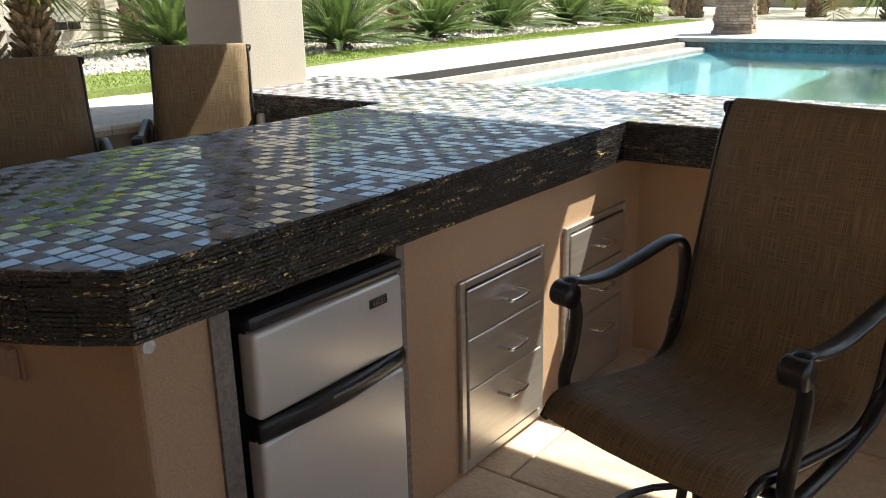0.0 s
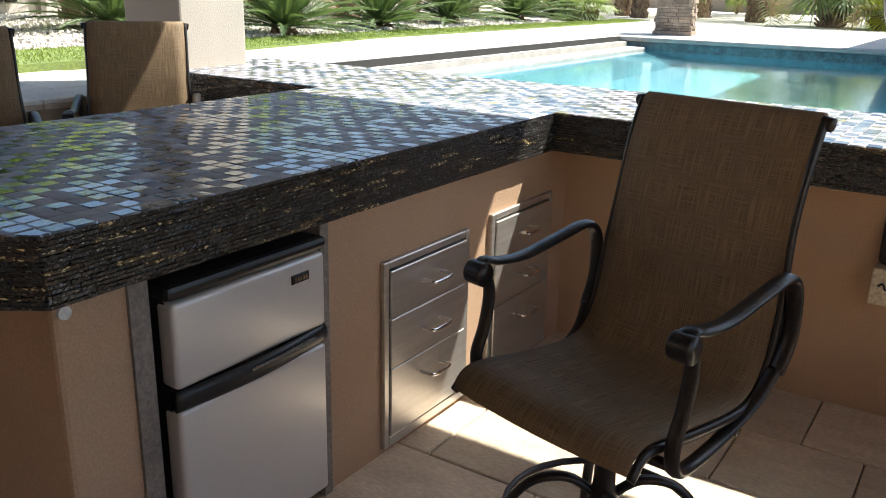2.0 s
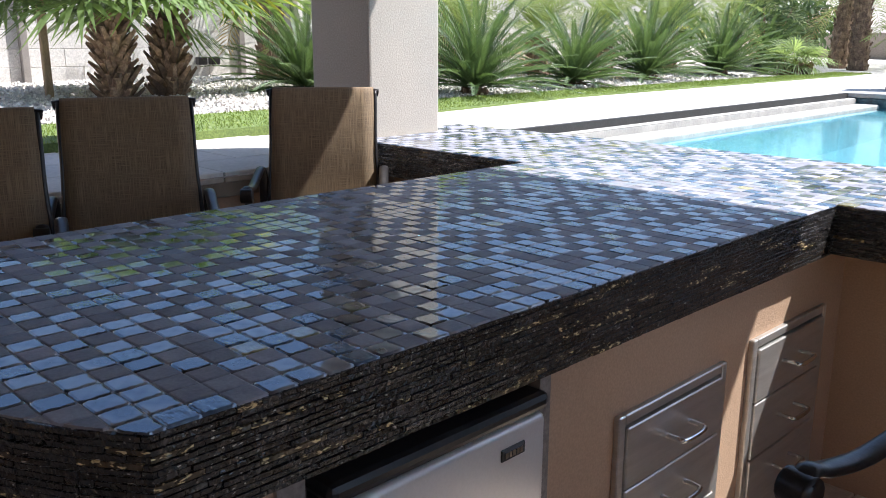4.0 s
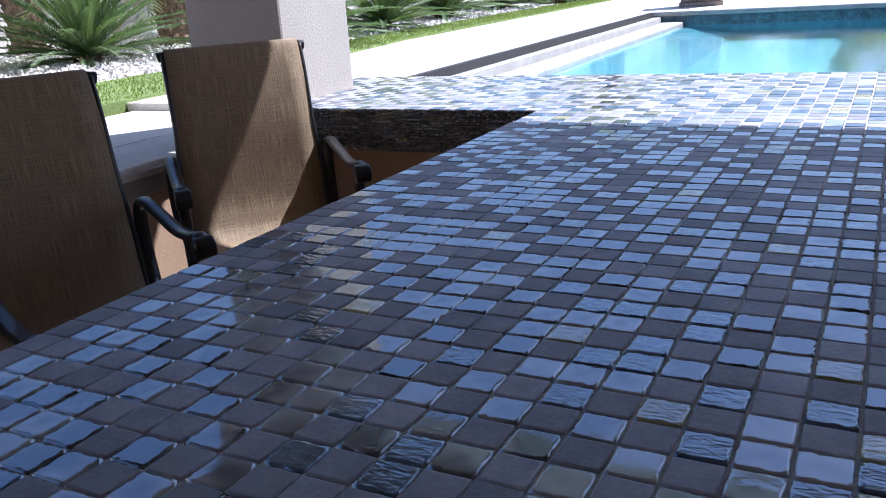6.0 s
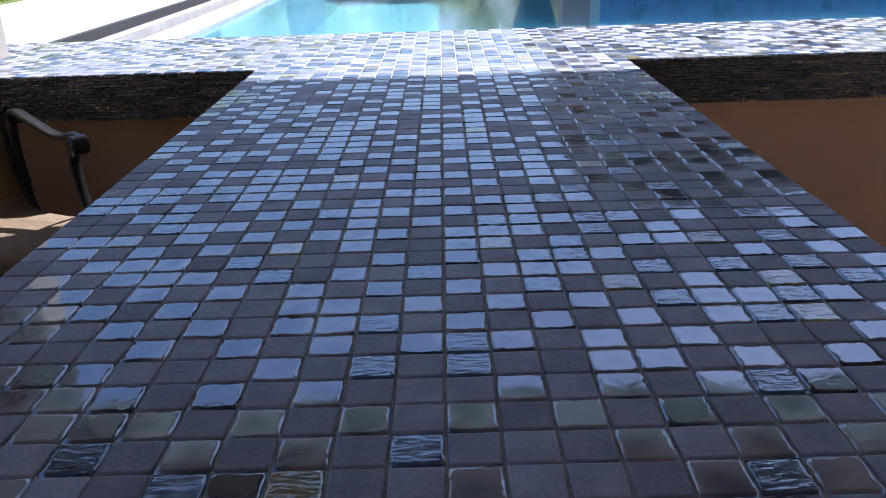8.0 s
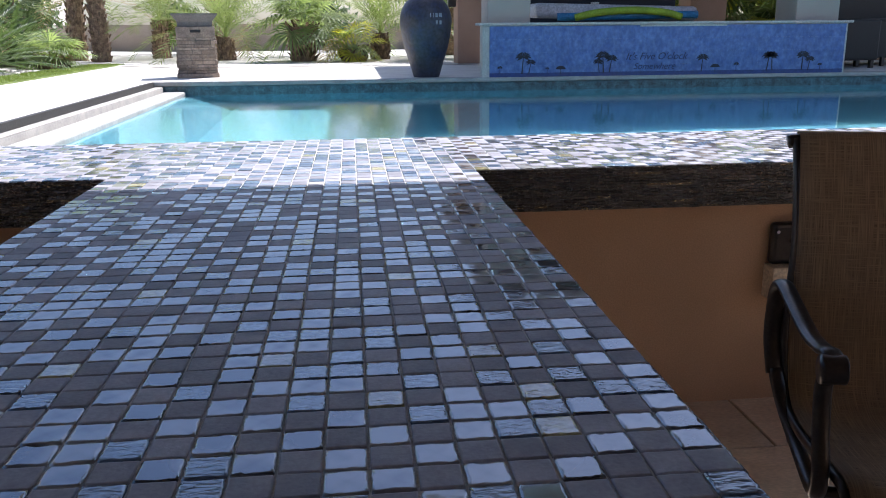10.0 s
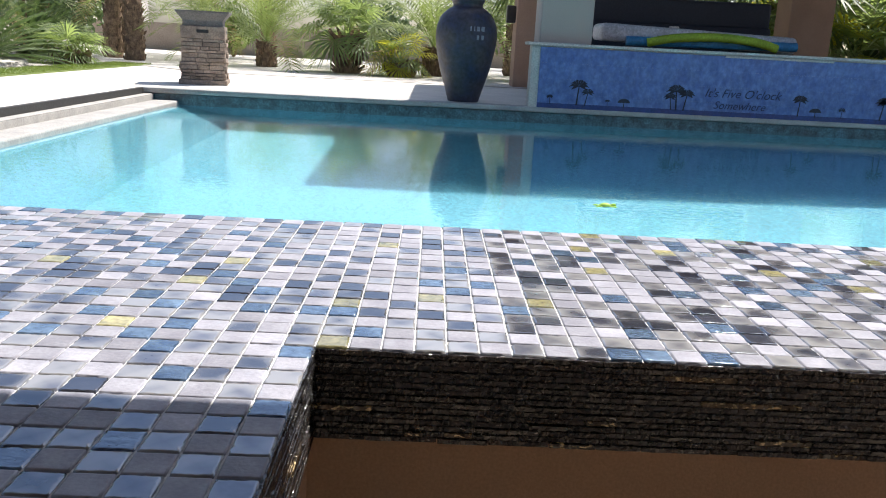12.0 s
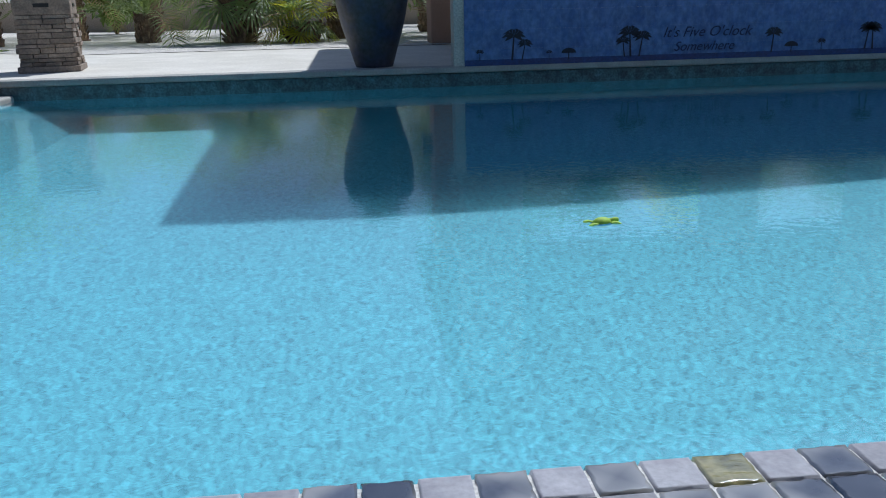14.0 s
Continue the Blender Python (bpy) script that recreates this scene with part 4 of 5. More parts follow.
# ---- plants ----
class Leaves:
    """Gathers leaf faces for one crown."""

    def __init__(self):
        self.v, self.f, self.m = [], [], []

    def blade(self, a, b, c, d, mat=0):
        k = len(self.v)
        self.v += [tuple(a), tuple(b), tuple(c), tuple(d)]
        self.f.append((k, k + 1, k + 2, k + 3))
        self.m.append(mat)

    def pinnate(self, rng, base, az, e0, e1, length, leaf, n, width, mat=0, vee=0.35):
        """An arching feather leaf: a stalk with leaflets on both sides."""
        out = Vector((math.cos(az), math.sin(az), 0))
        side = Vector((-math.sin(az), math.cos(az), 0))
        p, pts = Vector(base), []
        for i in range(n + 1):
            t = i / n
            e = e0 + (e1 - e0) * t ** 1.3
            tan = out * math.cos(e) + Vector((0, 0, math.sin(e)))
            pts.append((p.copy(), tan, out * -math.sin(e) + Vector((0, 0, math.cos(e)))))
            p = p + tan * (length / n)
        for i in range(0, n, 3):
            a, b = pts[i], pts[min(i + 3, n)]
            w = 0.012 * (1 - i / n) + 0.003
            self.blade(a[0] - side * w, a[0] + side * w, b[0] + side * w * 0.7, b[0] - side * w * 0.7, mat)
        for i in range(int(n * 0.12), n + 1):
            t = i / n
            l = leaf * (0.35 + 0.65 * math.sin(math.pi * min(1.0, t * 0.8 + 0.15))) * rng.uniform(0.85, 1.1)
            q, tan, up = pts[i]
            for s in (-1, 1):
                d = (side * s * math.cos(0.75) + tan * math.sin(0.75 + 0.4 * t) + up * (vee + rng.uniform(-0.12, 0.12))).normalized()
                w = tan * width
                mid = q + d * l * 0.45
                tip = q + d * l - Vector((0, 0, 0.12 * l))
                self.blade(q - w * 0.4, mid - w, tip, mid + w, mat)

    def fan(self, rng, base, az, e0, stalk, r, n, mat=0):
        """A fan leaf: a stalk and a pleated half disc of pointed segments."""
        out = Vector((math.cos(az), math.sin(az), 0))
        side = Vector((-math.sin(az), math.cos(az), 0))
        tan = out * math.cos(e0) + Vector((0, 0, math.sin(e0)))
        hub = Vector(base) + tan * stalk
        self.blade(Vector(base) - side * 0.012, Vector(base) + side * 0.012, hub + side * 0.008, hub - side * 0.008, mat)
        e1 = e0 - rng.uniform(0.25, 0.7)
        fwd = out * math.cos(e1) + Vector((0, 0, math.sin(e1)))
        roll = rng.uniform(-0.3, 0.3)
        up = fwd.cross(side) * -1
        sd = side * math.cos(roll) + up * math.sin(roll)
        for i in range(n):
            a = radians(-125 + 250 * i / (n - 1))
            d = fwd * math.cos(a) + sd * math.sin(a)
            across = fwd * -math.sin(a) + sd * math.cos(a)
            l = r * (0.72 + 0.28 * math.cos(a * 0.75)) * rng.uniform(0.9, 1.08)
            w = across * (r * 0.034)
            mid = hub + d * l * 0.55 + up * 0.02 * (1 if i % 2 else -1)
            tip = hub + d * l - Vector((0, 0, l * rng.uniform(0.10, 0.32)))
            self.blade(hub, mid - w, tip, mid + w, mat)

    def made(self, mats, parent, name="crown"):
        return raw(name, self.v, self.f, mats, parent, self.m)


def trunk(parent, h, r0, r1, rng, lean=0.0, boots=0, boot_from=0.0, shag=1.0):
    bm = bmesh.new()
    n = max(6, int(h / 0.10))
    rings = []
    for i in range(n + 1):
        t = i / n
        r = (r0 + (r1 - r0) * t) * (1 + 0.07 * (i % 2)) * rng.uniform(0.96, 1.04)
        cx = lean * h * t * t
        rings.append([bm.verts.new((cx + r * math.cos(a) * rng.uniform(0.94, 1.06), r * math.sin(a) * rng.uniform(0.94, 1.06), h * t)) for a in (2 * math.pi * j / 14 for j in range(14))])
    for a, b in zip(rings, rings[1:]):
        for j in range(14):
            bm.faces.new((a[j], a[(j + 1) % 14], b[(j + 1) % 14], b[j]))
    bm.faces.new(rings[-1])
    for k in range(boots):
        t = boot_from + (1 - boot_from) * (k + rng.random()) / boots
        a = k * 2.399 + rng.uniform(-0.2, 0.2)
        r = r0 + (r1 - r0) * t
        c, s = math.cos(a), math.sin(a)
        l, w = rng.uniform(0.10, 0.19) * shag, rng.uniform(0.03, 0.055) * shag
        p = Vector((lean * h * t * t + c * r * 0.9, s * r * 0.9, h * t))
        tip = p + Vector((c * l * 0.75, s * l * 0.75, l * rng.uniform(0.5, 0.9)))
        sd = Vector((-s, c, 0)) * w
        q = [bm.verts.new(v) for v in (p - sd, p + sd, p + Vector((c * 0.03, s * 0.03, -0.05)), tip - sd * 0.45, tip + sd * 0.45, tip + Vector((c * 0.012, s * 0.012, -0.02)))]
        for f in ((0, 1, 4, 3), (1, 2, 5, 4), (2, 0, 3, 5), (3, 4, 5)):
            bm.faces.new([q[i] for i in f])
    bmesh.ops.recalc_face_normals(bm, faces=bm.faces)
    return part("trunk", bm, BARK, parent, "shaggy brown palm trunk")


def sago_palm(x, y, size, seed, label="dense green sago palm in the gravel bed"):
    rng = random.Random(seed)
    t = thing("sago_palm", x, y, D - 0.01, rng.uniform(0, 360), label, "plant", "sago palms along the lawn")
    trunk(t, 0.07 * size, 0.10 * size, 0.08 * size, rng, boots=24, shag=0.4)
    c = Leaves()
    for k in range(76):
        ring = k / 76
        e0 = radians(76 - 72 * ring) + rng.uniform(-0.1, 0.1)
        c.pinnate(rng, (0, 0, 0.07 * size), k * 2.399, e0, e0 - radians(34 - 8 * ring), size * rng.uniform(0.85, 1.1), 0.10 * size, 36, 0.0145, 0, 0.45)
    c.made([SAGO], t)
    return t


def date_palm(x, y, h, crown, seed, fronds=46, label="young date palm with grey-green feather fronds", mats=None, droop=95):
    rng = random.Random(seed)
    t = thing("date_palm", x, y, D - 0.02, rng.uniform(0, 360), label, "palm tree", "date palms")
    trunk(t, h, 0.16, 0.13, rng, rng.uniform(-0.12, 0.12), boots=int(50 + h * 30), shag=0.45)
    c = Leaves()
    fronds = round(fronds * 0.7)
    for k in range(fronds):
        ring = k / fronds
        e0 = radians(80 - 75 * ring) + rng.uniform(-0.12, 0.12)
        c.pinnate(rng, (0, 0, h * 0.98), k * 2.399 + rng.uniform(-0.2, 0.2), e0, e0 - radians(droop - 35 * ring), crown * rng.uniform(0.85, 1.15), 0.10 + 0.15 * crown, 28, 0.007 + 0.0055 * crown, 1 if ring > 0.93 else 0, 0.25)
    c.made(mats or [DATE, DRY], t)
    return t


def fan_palm(x, y, h, r, seed, leaves=30, yellow=0.08, label="fan palm with shaggy trunk and drooping leaves", low=-35, slim=1.0, mats=None):
    rng = random.Random(seed)
    t = thing("fan_palm", x, y, D - 0.02, rng.uniform(0, 360), label, "palm tree", "fan palms")
    trunk(t, h, 0.17 * slim, (0.21 if slim == 1 else 0.10) * slim, rng, rng.uniform(-0.05, 0.05), boots=int(60 + 60 * h), boot_from=0.02, shag=1.0 if slim == 1.0 else 1.15)
    c = Leaves()
    for k in range(leaves):
        ring = k / leaves
        e0 = radians(78 + (low - 78) * ring) + rng.uniform(-0.15, 0.15)
        c.fan(rng, (0, 0, h * 0.97), k * 2.399 + rng.uniform(-0.2, 0.2), e0, r * rng.uniform(0.7, 1.1), r, 30, 1 if rng.random() < yellow else 0)
    c.made(mats or [FAN, YELLOW], t)
    return t


for i, (x, y, size) in enumerate(((-5.05, 3.75, 1.15), (-5.2, 5.6, 1.0), (-5.5, 7.6, 1.2), (-5.55, 9.7, 1.2), (-5.9, 11.9, 1.1))):
    sago_palm(x, y, size * 0.93, 20 + i)
sago_palm(-6.3, 2.55, 1.0, 31)
fan_palm(-6.5, 0.66, 0.70, 0.80, 41, 20, 0.05, low=6, slim=0.50)
fan_palm(-6.6, 1.22, 0.76, 0.80, 42, 20, 0.14, low=6, slim=0.58)
for i, (x, y, h, c, f) in enumerate(((-6.8, 4.1, 0.55, 1.5, 44), (-7.1, 5.6, 0.6, 1.6, 44), (-7.0, 7.1, 0.6, 1.6, 44), (-7.0, 8.7, 0.7, 1.6, 44), (-6.9, 10.4, 0.7, 1.7, 44), (-6.8, 12.4, 0.7, 1.8, 44), (-7.9, 3.2, 1.1, 1.5, 34), (-8.1, 6.4, 1.2, 1.6, 34), (-5.0, 13.8, 1.9, 1.7, 40), (-5.6, 14.4, 1.9, 1.7, 40), (-2.75, 13.9, 0.45, 2.2, 40), (0.15, 13.5, 0.5, 2.3, 42), (-4.3, 15.6, 0.8, 2.2, 36), (-1.5, 16.2, 0.8, 2.2, 36), (1.7, 15.6, 1.0, 2.3, 36), (-6.4, 17.0, 1.2, 2.2, 42), (-3.6, 18.5, 1.4, 2.2, 42), (9.6, 13.5, 0.8, 2.1, 42), (11.2, 15.0, 1.2, 2.2, 42), (7.4, 14.5, 1.6, 2.2, 42))):
    date_palm(x, y, h, c, 60 + i, f, mats=[DATE, YELLOW] if i in (0, 4) else None)
for i, (x, y, h, r, yl) in enumerate(((-1.25, 12.9, 0.62, 0.52, 0.0), (-0.35, 12.6, 0.22, 0.36, 0.6), (2.4, 13.4, 2.0, 0.9, 0.05), (3.9, 13.8, 1.6, 0.9, 0.05), (5.9, 13.2, 1.5, 0.9, 0.1), (6.9, 12.4, 0.5, 0.8, 0.1), (-5.0, 11.1, 0.15, 0.36, 0.0), (4.9, 12.4, 0.4, 0.7, 0.15), (8.3, 12.3, 1.5, 0.85, 0.05), (10.2, 12.6, 1.2, 0.85, 0.05))):
    fan_palm(x, y, h, r, 90 + i, 22 if h < 1 else 30, yl, label="low bushy fan palm" if h < 1 else "tall fan palm behind the pavilion", low=-20, mats=[SILVERY if h < 1 else FAN, YELLOW])


def shrub(x, y, r, seed, mats):
    rng = random.Random(seed)
    t = thing("shrub", x, y, D - 0.02, 0, "loose dark green shrub in the far garden", "shrub", "far shrubs")
    for k in range(5):
        a = k * 1.256
        part("stem", sweep(bmesh.new(), [(0, 0, 0), (0.2 * r * math.cos(a), 0.2 * r * math.sin(a), r * 0.5), (0.5 * r * math.cos(a), 0.5 * r * math.sin(a), r * 1.1)], 0.025, 0.025, 6, 4), BARK, t)
    c = Leaves()
    for k in range(900):
        d = Vector((rng.gauss(0, 1), rng.gauss(0, 1), rng.gauss(0, 1))).normalized() * r * rng.uniform(0.35, 1.0) * (0.8 + 0.35 * noise.noise(Vector((k * 0.07, seed, 0))))
        p = Vector((d.x, d.y, r * 0.95 + d.z * 0.85))
        u = Vector((rng.gauss(0, 1), rng.gauss(0, 1), rng.gauss(0, 1))).normalized()
        w = u.orthogonal().normalized()
        l = rng.uniform(0.07, 0.14)
        c.blade(p - u * l, p + w * l * 0.35, p + u * l, p - w * l * 0.35)
    c.made(mats, t)
    return t


for i, (x, y, r) in enumerate(((-8.2, 12.5, 0.9), (-7.6, 15.5, 1.1), (-4.6, 19.4, 0.8), (-1.0, 19.6, 0.9), (2.0, 19.5, 1.3), (4.6, 18.5, 1.5), (7.6, 18.0, 1.5), (10.5, 18.5, 1.6), (13.0, 17.0, 1.6), (16.0, 16.0, 1.6), (9.3, 13.2, 1.0), (7.5, 13.0, 0.9), (11.6, 13.4, 1.1), (-8.0, 18.6, 1.0))):
    shrub(x, y, r, 130 + i, [SAGO if i % 2 else FAN])

# ---- garden walls ----
gw = thing("wall_garden", -9.15, 0, D, 0, "grey concrete block garden wall", "wall", kind="structure")
part("core", boxed(-0.10, 0.088, -10.0, 27.0, 0.0, 1.78), BLOCK, gw)
proto = bpy.data.meshes.new("block")
b0 = boxed(0.08, 0.10, -0.198, 0.198, -0.098, 0.098, 0.004, 1)
b0.to_mesh(proto)
b0.free()
proto.materials.append(BLOCK)
for k in range(8):
    for i in range(36):
        o = new("block", proto)
        o.parent = gw
        o.matrix_basis = pose(0, -2.4 + 0.4 * i + (0.2 if k % 2 else 0), 0.14 + 0.2 * k)
fw = structure("fence_far", boxed(-9.2, 40, 21.3, 21.5, D - 0.1, D + 0.72), FENCE, "far tan block fence")
structure("fence_right", boxed(22.0, 22.2, 5.0, 21.3, D - 0.1, D + 0.72), FENCE, "far tan block fence")
for yy in (0.75, 3.45, 4.3):
    t = thing("wall_post", -9.0, yy, D, 0, "grey steel post against the garden wall", "post", "wall posts")
    part("post", boxed(-0.04, 0.04, -0.04, 0.04, 0.0, 1.5, 0.008), GREYTRIM, t)
stake = thing("tree_stake", -6.95, 0.24, D, 0, "weathered wooden stake beside the palms", "stake")
part("stake", boxed(-0.03, 0.03, -0.03, 0.03, 0.0, 1.5, 0.005), WOOD, stake)
for yy in (0.15, 2.95, 4.9):
    t = thing("flood_light", -9.02, yy, D + 0.28, 0, "small dark twin flood light on the garden wall", "flood light", "wall flood lights")
    for s in (-1, 1):
        part("lamp_head", boxed(-0.02, 0.09, s * 0.09 - 0.06, s * 0.09 + 0.06, -0.05, 0.05, 0.015), FRAME, t)
pipe = thing("valve_pipe", -8.6, 1.75, D + 0.08, 20, "white plastic irrigation pipe fitting in the gravel", "pipe")
part("pipe", sweep(bmesh.new(), [(0, -0.15, 0.0), (0, -0.12, 0.12), (0, 0.02, 0.14), (0, 0.15, 0.12)], 0.045, 0.045, 10), WHITE, pipe, smooth=True)

# ---- loose pebbles and grass ----
rng = random.Random(9)
v, f = [], []
cube = [(-1, -1, -1), (1, -1, -1), (1, 1, -1), (-1, 1, -1), (-1, -1, 1), (1, -1, 1), (1, 1, 1), (-1, 1, 1)]
quads = ((0, 3, 2, 1), (4, 5, 6, 7), (0, 1, 5, 4), (1, 2, 6, 5), (2, 3, 7, 6), (3, 0, 4, 7))
for k in range(13000):
    x, y = rng.uniform(-8.9, -4.9), rng.uniform(-1.5, 10)
    s = rng.uniform(0.009, 0.025)
    zz = D + 0.08 * (-4.85 - x) / 4.25 + 0.12 * max(0.0, noise.noise(Vector((x * 0.8, y * 0.8, 0)))) * 0.2
    rot = Euler((rng.uniform(0, 3), rng.uniform(0, 3), rng.uniform(0, 3))).to_matrix()
    n0 = len(v)
    v += [tuple(rot @ Vector((a * s * rng.uniform(0.5, 1), b * s * rng.uniform(0.4, 0.9), c * s * rng.uniform(0.35, 0.7))) + Vector((x, y, zz + s * 0.3))) for a, b, c in cube]
    f += [tuple(n0 + i for i in q) for q in quads]
tagged(raw("pebbles", v, f, [PEBBLE]), "loose white pebbles over the planting bed", "pebbles", kind="stuff")
v, f = [], []
for k in range(26000):
    y = rng.uniform(-2.5, 12.4)
    x0 = -3.75 if y < 0 else (-3.75 - 0.1 * y / 2 if y < 2 else (-3.85 - 0.3 * (y - 2) / 2.2 if y < 4.2 else -4.15 - 0.1 * (y - 4.2) / 8.2))
    x = rng.uniform(-4.83, x0)
    a, l = rng.uniform(0, 6.28), rng.uniform(0.008, 0.024)
    n0 = len(v)
    dx, dy = math.cos(a) * 0.004, math.sin(a) * 0.004
    v += [(x - dx, y - dy, D + 0.012), (x + dx, y + dy, D + 0.012), (x + rng.uniform(-0.015, 0.015), y + rng.uniform(-0.015, 0.015), D + 0.012 + l)]
    f.append((n0, n0 + 1, n0 + 2))
tagged(raw("grass", v, f, [BLADE]), "short bright green lawn grass", "grass", kind="stuff")

# ---- floor and deck pavers, each a piece ----
rng = random.Random(12)
floor_ob, deck_ob = bpy.data.objects["floor"], bpy.data.objects["upper_deck"]


def paver_mesh(name, w, l, h, mat):
    b = boxed(-w / 2 + 0.003, w / 2 - 0.003, -l / 2 + 0.003, l / 2 - 0.003, -h, 0, 0.004, 1)
    me = bpy.data.meshes.new(name)
    b.to_mesh(me)
    b.free()
    me.materials.append(mat)
    return me


big, small = paver_mesh("paver", 0.61, 0.405, 0.02, TRAV), paver_mesh("paver", 0.405, 0.405, 0.02, TRAV)
count = 0
for j in range(15):
    y = 0.26 - 0.405 * (j + 0.5)
    x = -2.56 - rng.choice((0.0, 0.2, 0.4))
    while x < 4.4 and count < 290:
        me, w = (big, 0.61) if rng.random() < 0.6 else (small, 0.405)
        o = new("paver", me)
        o.parent = floor_ob
        o.matrix_basis = pose(x + w / 2, y, rng.uniform(-0.0012, 0.0012), rng.uniform(-0.1, 0.1), rng.uniform(-0.1, 0.1), 0)
        x += w
        count += 1
dbig = paver_mesh("paver", 0.395, 0.595, 0.05, DECK)
for i in range(4):
    for j in range(17):
        o = new("paver", dbig)
        o.parent = deck_ob
        o.matrix_basis = pose(-2.53 - 0.395 * (i + 0.5), 0.60 - 0.595 * (j + 0.5) - (0.3 if i % 2 else 0), UPPER + rng.uniform(-0.001, 0.001))

# ---- counter tiles, each a piece ----
rng = random.Random(3)
TILES = [T_GLOSS, T_MATTE, T_BLUE, T_GOLD]


def tile_shape(rng, ragged, size=0.0494, h=0.0065):
    """A pillowed tile; the glaze of a ragged one ends in an uneven, toothed rim."""
    v = []
    per = 6 if ragged else 3
    n = 4 * per
    for ring, (half, z) in enumerate(((size / 2, -h), (size / 2 - 0.0014, -0.00035), (size / 2 - 0.0036, 0.0))):
        for k in range(n):
            side, u = divmod(k, per)
            px, py = (-1 + 2 * u / per, -1)
            for _ in range(side):
                px, py = -py, px
            wob = 0.0 if ring == 0 else (rng.uniform(-0.0016, 0.0008) if ragged else rng.uniform(-0.0004, 0.0002))
            if ring == 2 and ragged:
                wob += rng.uniform(-0.0024, 0.0014) if u else -0.0008
            v.append((px * (half + wob), py * (half + wob), z))
    v.append((0, 0, 0.0))
    f = []
    for r in range(2):
        f += [(r * n + k, r * n + (k + 1) % n, r * n + n + (k + 1) % n, r * n + n + k) for k in range(n)]
    f += [(2 * n + k, 2 * n + (k + 1) % n, 3 * n) for k in range(n)]
    return v, f


variants = []
for c in range(4):
    row = []
    for k in range(8):
        vv, ff = tile_shape(rng, c != 1)
        me = bpy.data.meshes.new("counter_tile")
        me.from_pydata(vv, [], ff)
        me.materials.append(TILES[c])
        me.polygons.foreach_set("use_smooth", [len(g) > 3 for g in ff])
        me.update()
        row.append((me, vv, ff))
    variants.append(row)

places = []
for i in range(24):
    for j in range(49):
        places.append((-P * (i + 0.5), -P * (j + 0.5), True, (i + j) % 2))
x, odd = P * (int(BAR_X1 / P) - 0.5), 0
while x > BAR_X0 - 0.17:
    odd = 1 - odd
    for j in range(18):
        y = P * (j + 0.5)
        if x > BAR_X0 or y > 0.60:
            places.append((x, y, False, (odd + j) % 2))
    x -= P
jv, jf, jm = [], [], []
single = 0
for x, y, pen, odd in places:
    # the sheets of tiles nearly alternate between glass and slate
    q = rng.random()
    c = 1 if rng.random() < (0.76 if odd else 0.14) else (0 if q < 0.80 else (2 if q < 0.965 else 3))
    me, vv, ff = rng.choice(variants[c])
    tx, ty, tz = rng.gauss(0, 0.22), rng.gauss(0, 0.22), rng.gauss(0, 0.35)
    m = pose(x, y, H - 0.0008 + rng.uniform(-0.0005, 0.0005), tx, ty, tz + 90 * rng.randrange(4))
    edge = pen and y - P / 2 < nose(x - P / 2) + 0.002 or pen and y - P / 2 < nose(x + P / 2) + 0.002
    if pen and y + P / 2 < min(nose(x), PEN_L) + 0.012 and y < PEN_L and y + P / 2 < nose(x) + 0.012:
        continue
    if pen and not edge and single < 300 and -2.12 < y < -1.45:
        o = new("counter_tile", me)
        o.parent = slab
        o.matrix_basis = m
        single += 1
        continue
    n0 = len(jv)
    for p in vv:
        w = m @ Vector(p)
        if edge and w.y < nose(w.x, 0.003):
            w.y = nose(w.x, 0.003)
        jv.append(tuple(w))
    jf += [tuple(n0 + i for i in g) for g in ff]
    jm += [c] * len(ff)
rest = raw("counter_tile_rest", jv, jf, TILES, slab, jm)
rest.data.polygons.foreach_set("use_smooth", [len(g) > 3 for g in jf])
tagged(rest, "dark glossy and matte mosaic tiles", kind="stuff")

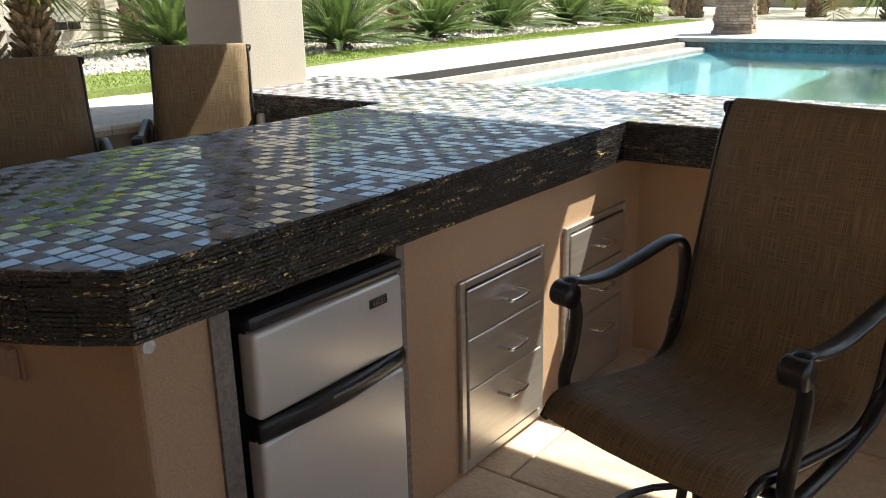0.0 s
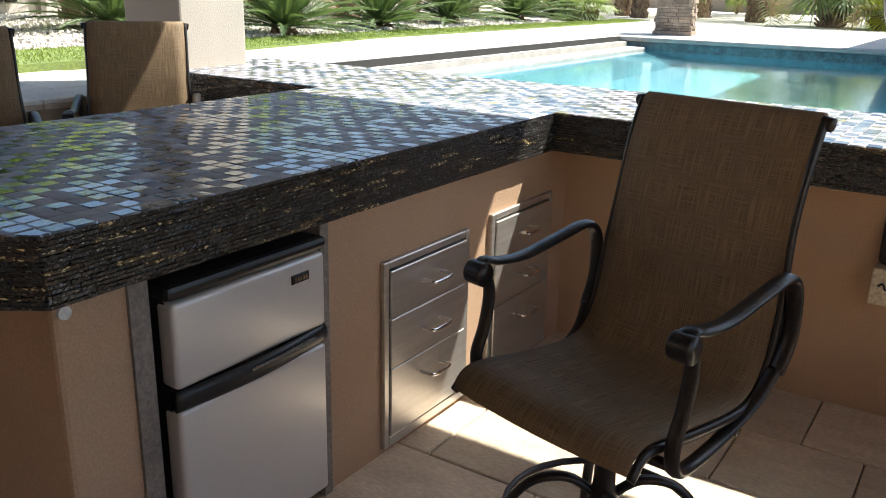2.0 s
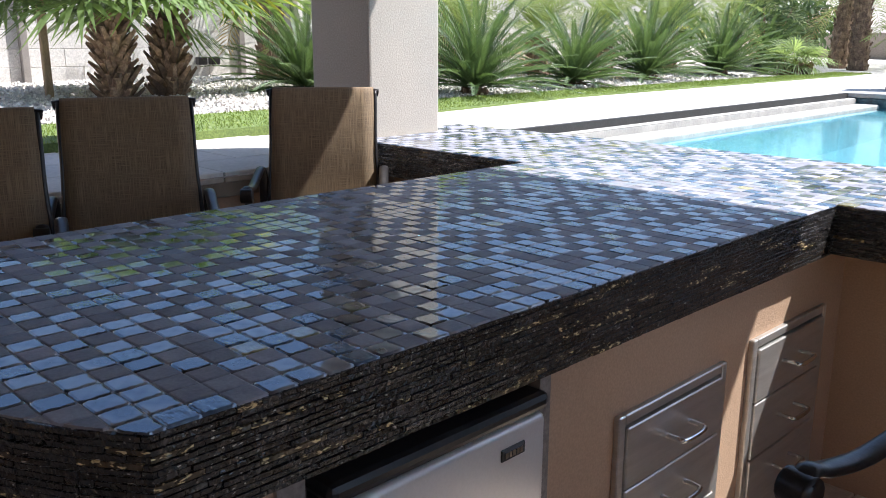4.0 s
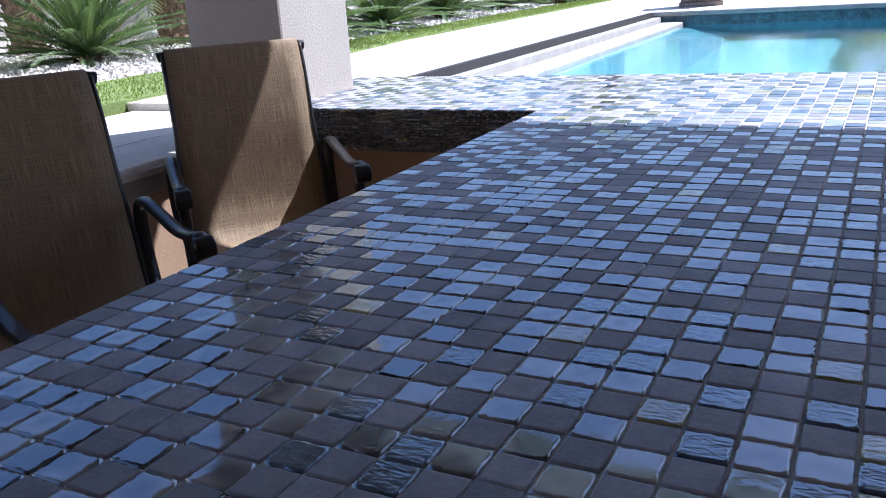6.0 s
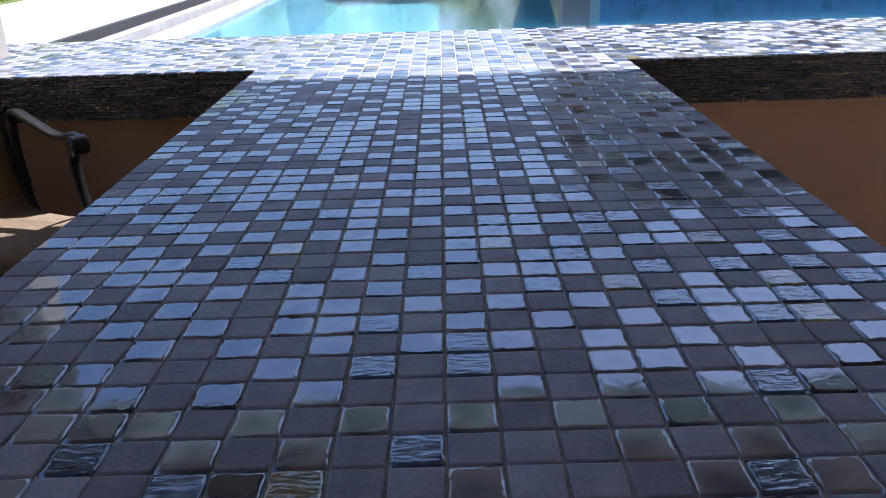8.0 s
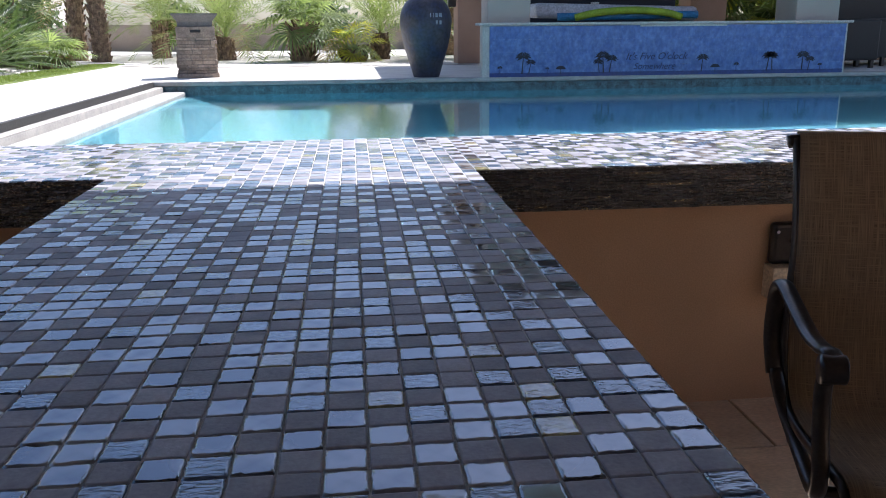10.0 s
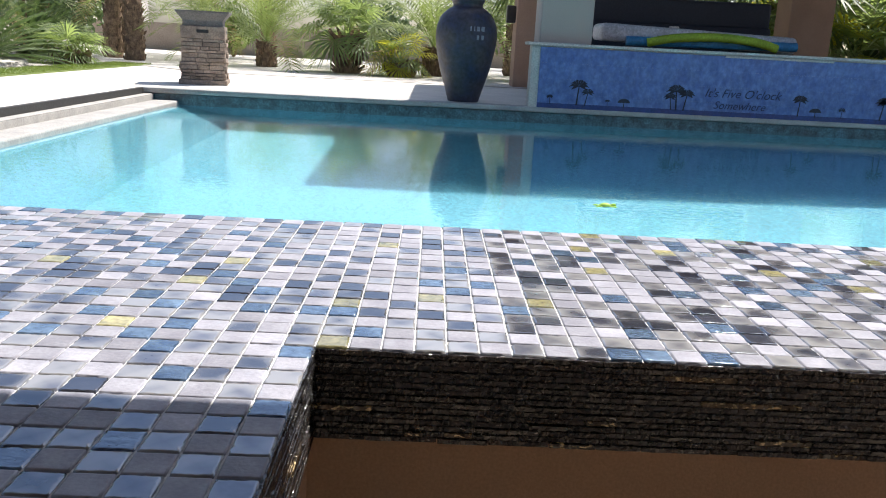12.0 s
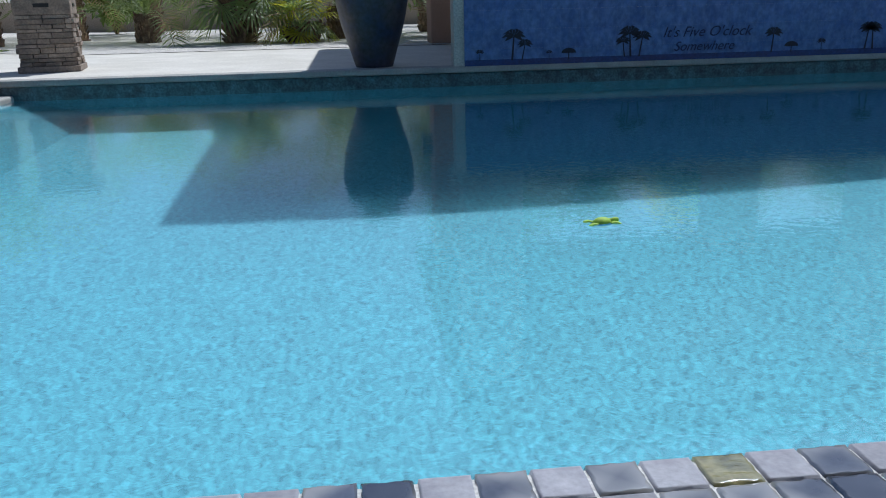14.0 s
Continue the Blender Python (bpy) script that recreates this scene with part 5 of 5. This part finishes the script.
# ---- edge band of thin stacked strips, each a piece ----
rng = random.Random(5)
ROWS = 15
RH = (H - 0.004 - FB) / ROWS
protos = []
for mm in (EDGE, EDGE_GOLD):
    b = boxed(-0.5, 0.5, -0.5, 0.5, -0.5, 0.5, 0.06, 1)
    me = bpy.data.meshes.new("edge_strip")
    b.to_mesh(me)
    b.free()
    me.materials.append(mm)
    protos.append(me)
ev, ef, em = [], [], []
single = 0


def strip(cx, cy, cz, ang, w, gold, own):
    """One thin strip, long side along ang."""
    global single
    dpt = rng.uniform(0.008, 0.0145)
    m = pose(cx, cy, cz, rng.uniform(-7, 7), 0, math.degrees(ang) + rng.uniform(-0.8, 0.8)) @ Matrix.Diagonal((w - 0.0012, dpt, RH - 0.0016, 1))
    if own and single < 300:
        o = new("edge_strip", protos[gold])
        o.parent = slab
        o.matrix_basis = m
        single += 1
        return
    n0 = len(ev)
    me = protos[gold]
    ev.extend(tuple(m @ vt.co) for vt in me.vertices)
    for pl in me.polygons:
        ef.append(tuple(n0 + i for i in pl.vertices))
        em.append(gold)


def run(x0, y0, x1, y1, near):
    """Strips in rows along a straight edge."""
    length, ang = math.hypot(x1 - x0, y1 - y0), math.atan2(y1 - y0, x1 - x0)
    for r in range(ROWS):
        u = -rng.uniform(0, 0.03)
        while u < length:
            w = rng.uniform(0.025, 0.12)
            a, b = max(u, 0), min(u + w, length)
            if b - a > 0.006:
                mid = (a + b) / 2
                strip(x0 + math.cos(ang) * mid, y0 + math.sin(ang) * mid, FB + RH * (r + 0.5), ang, b - a, 1 if rng.random() < 0.09 else 0, near(mid))
            u += w


run(-0.004, PEN_L, -0.004, 0.0, lambda u: u < 0.75)
run(0.0, 0.004, BAR_X1, 0.004, lambda u: False)
run(BAR_X0, 0.004, -PEN_W, 0.004, lambda u: False)
run(-PEN_W + 0.004, 0.0, -PEN_W + 0.004, PEN_L, lambda u: False)
N = 14
for k in range(N):
    xa, xb = -PEN_W * (N - k) / N, -PEN_W * (N - k - 1) / N
    run(xa, nose(xa, 0.004), xb, nose(xb, 0.004), lambda u: False)
edge_rest = raw("edge_strip_rest", ev, ef, [EDGE, EDGE_GOLD], slab, em)
tagged(edge_rest, "thin dark and bronze stacked edge strips", kind="stuff")
bm = bmesh.new()
box(bm, -0.012, -0.0055, PEN_L, -0.01, FB, H - 0.006)
part("edge_bed", bm, BLACKGROUT, slab)
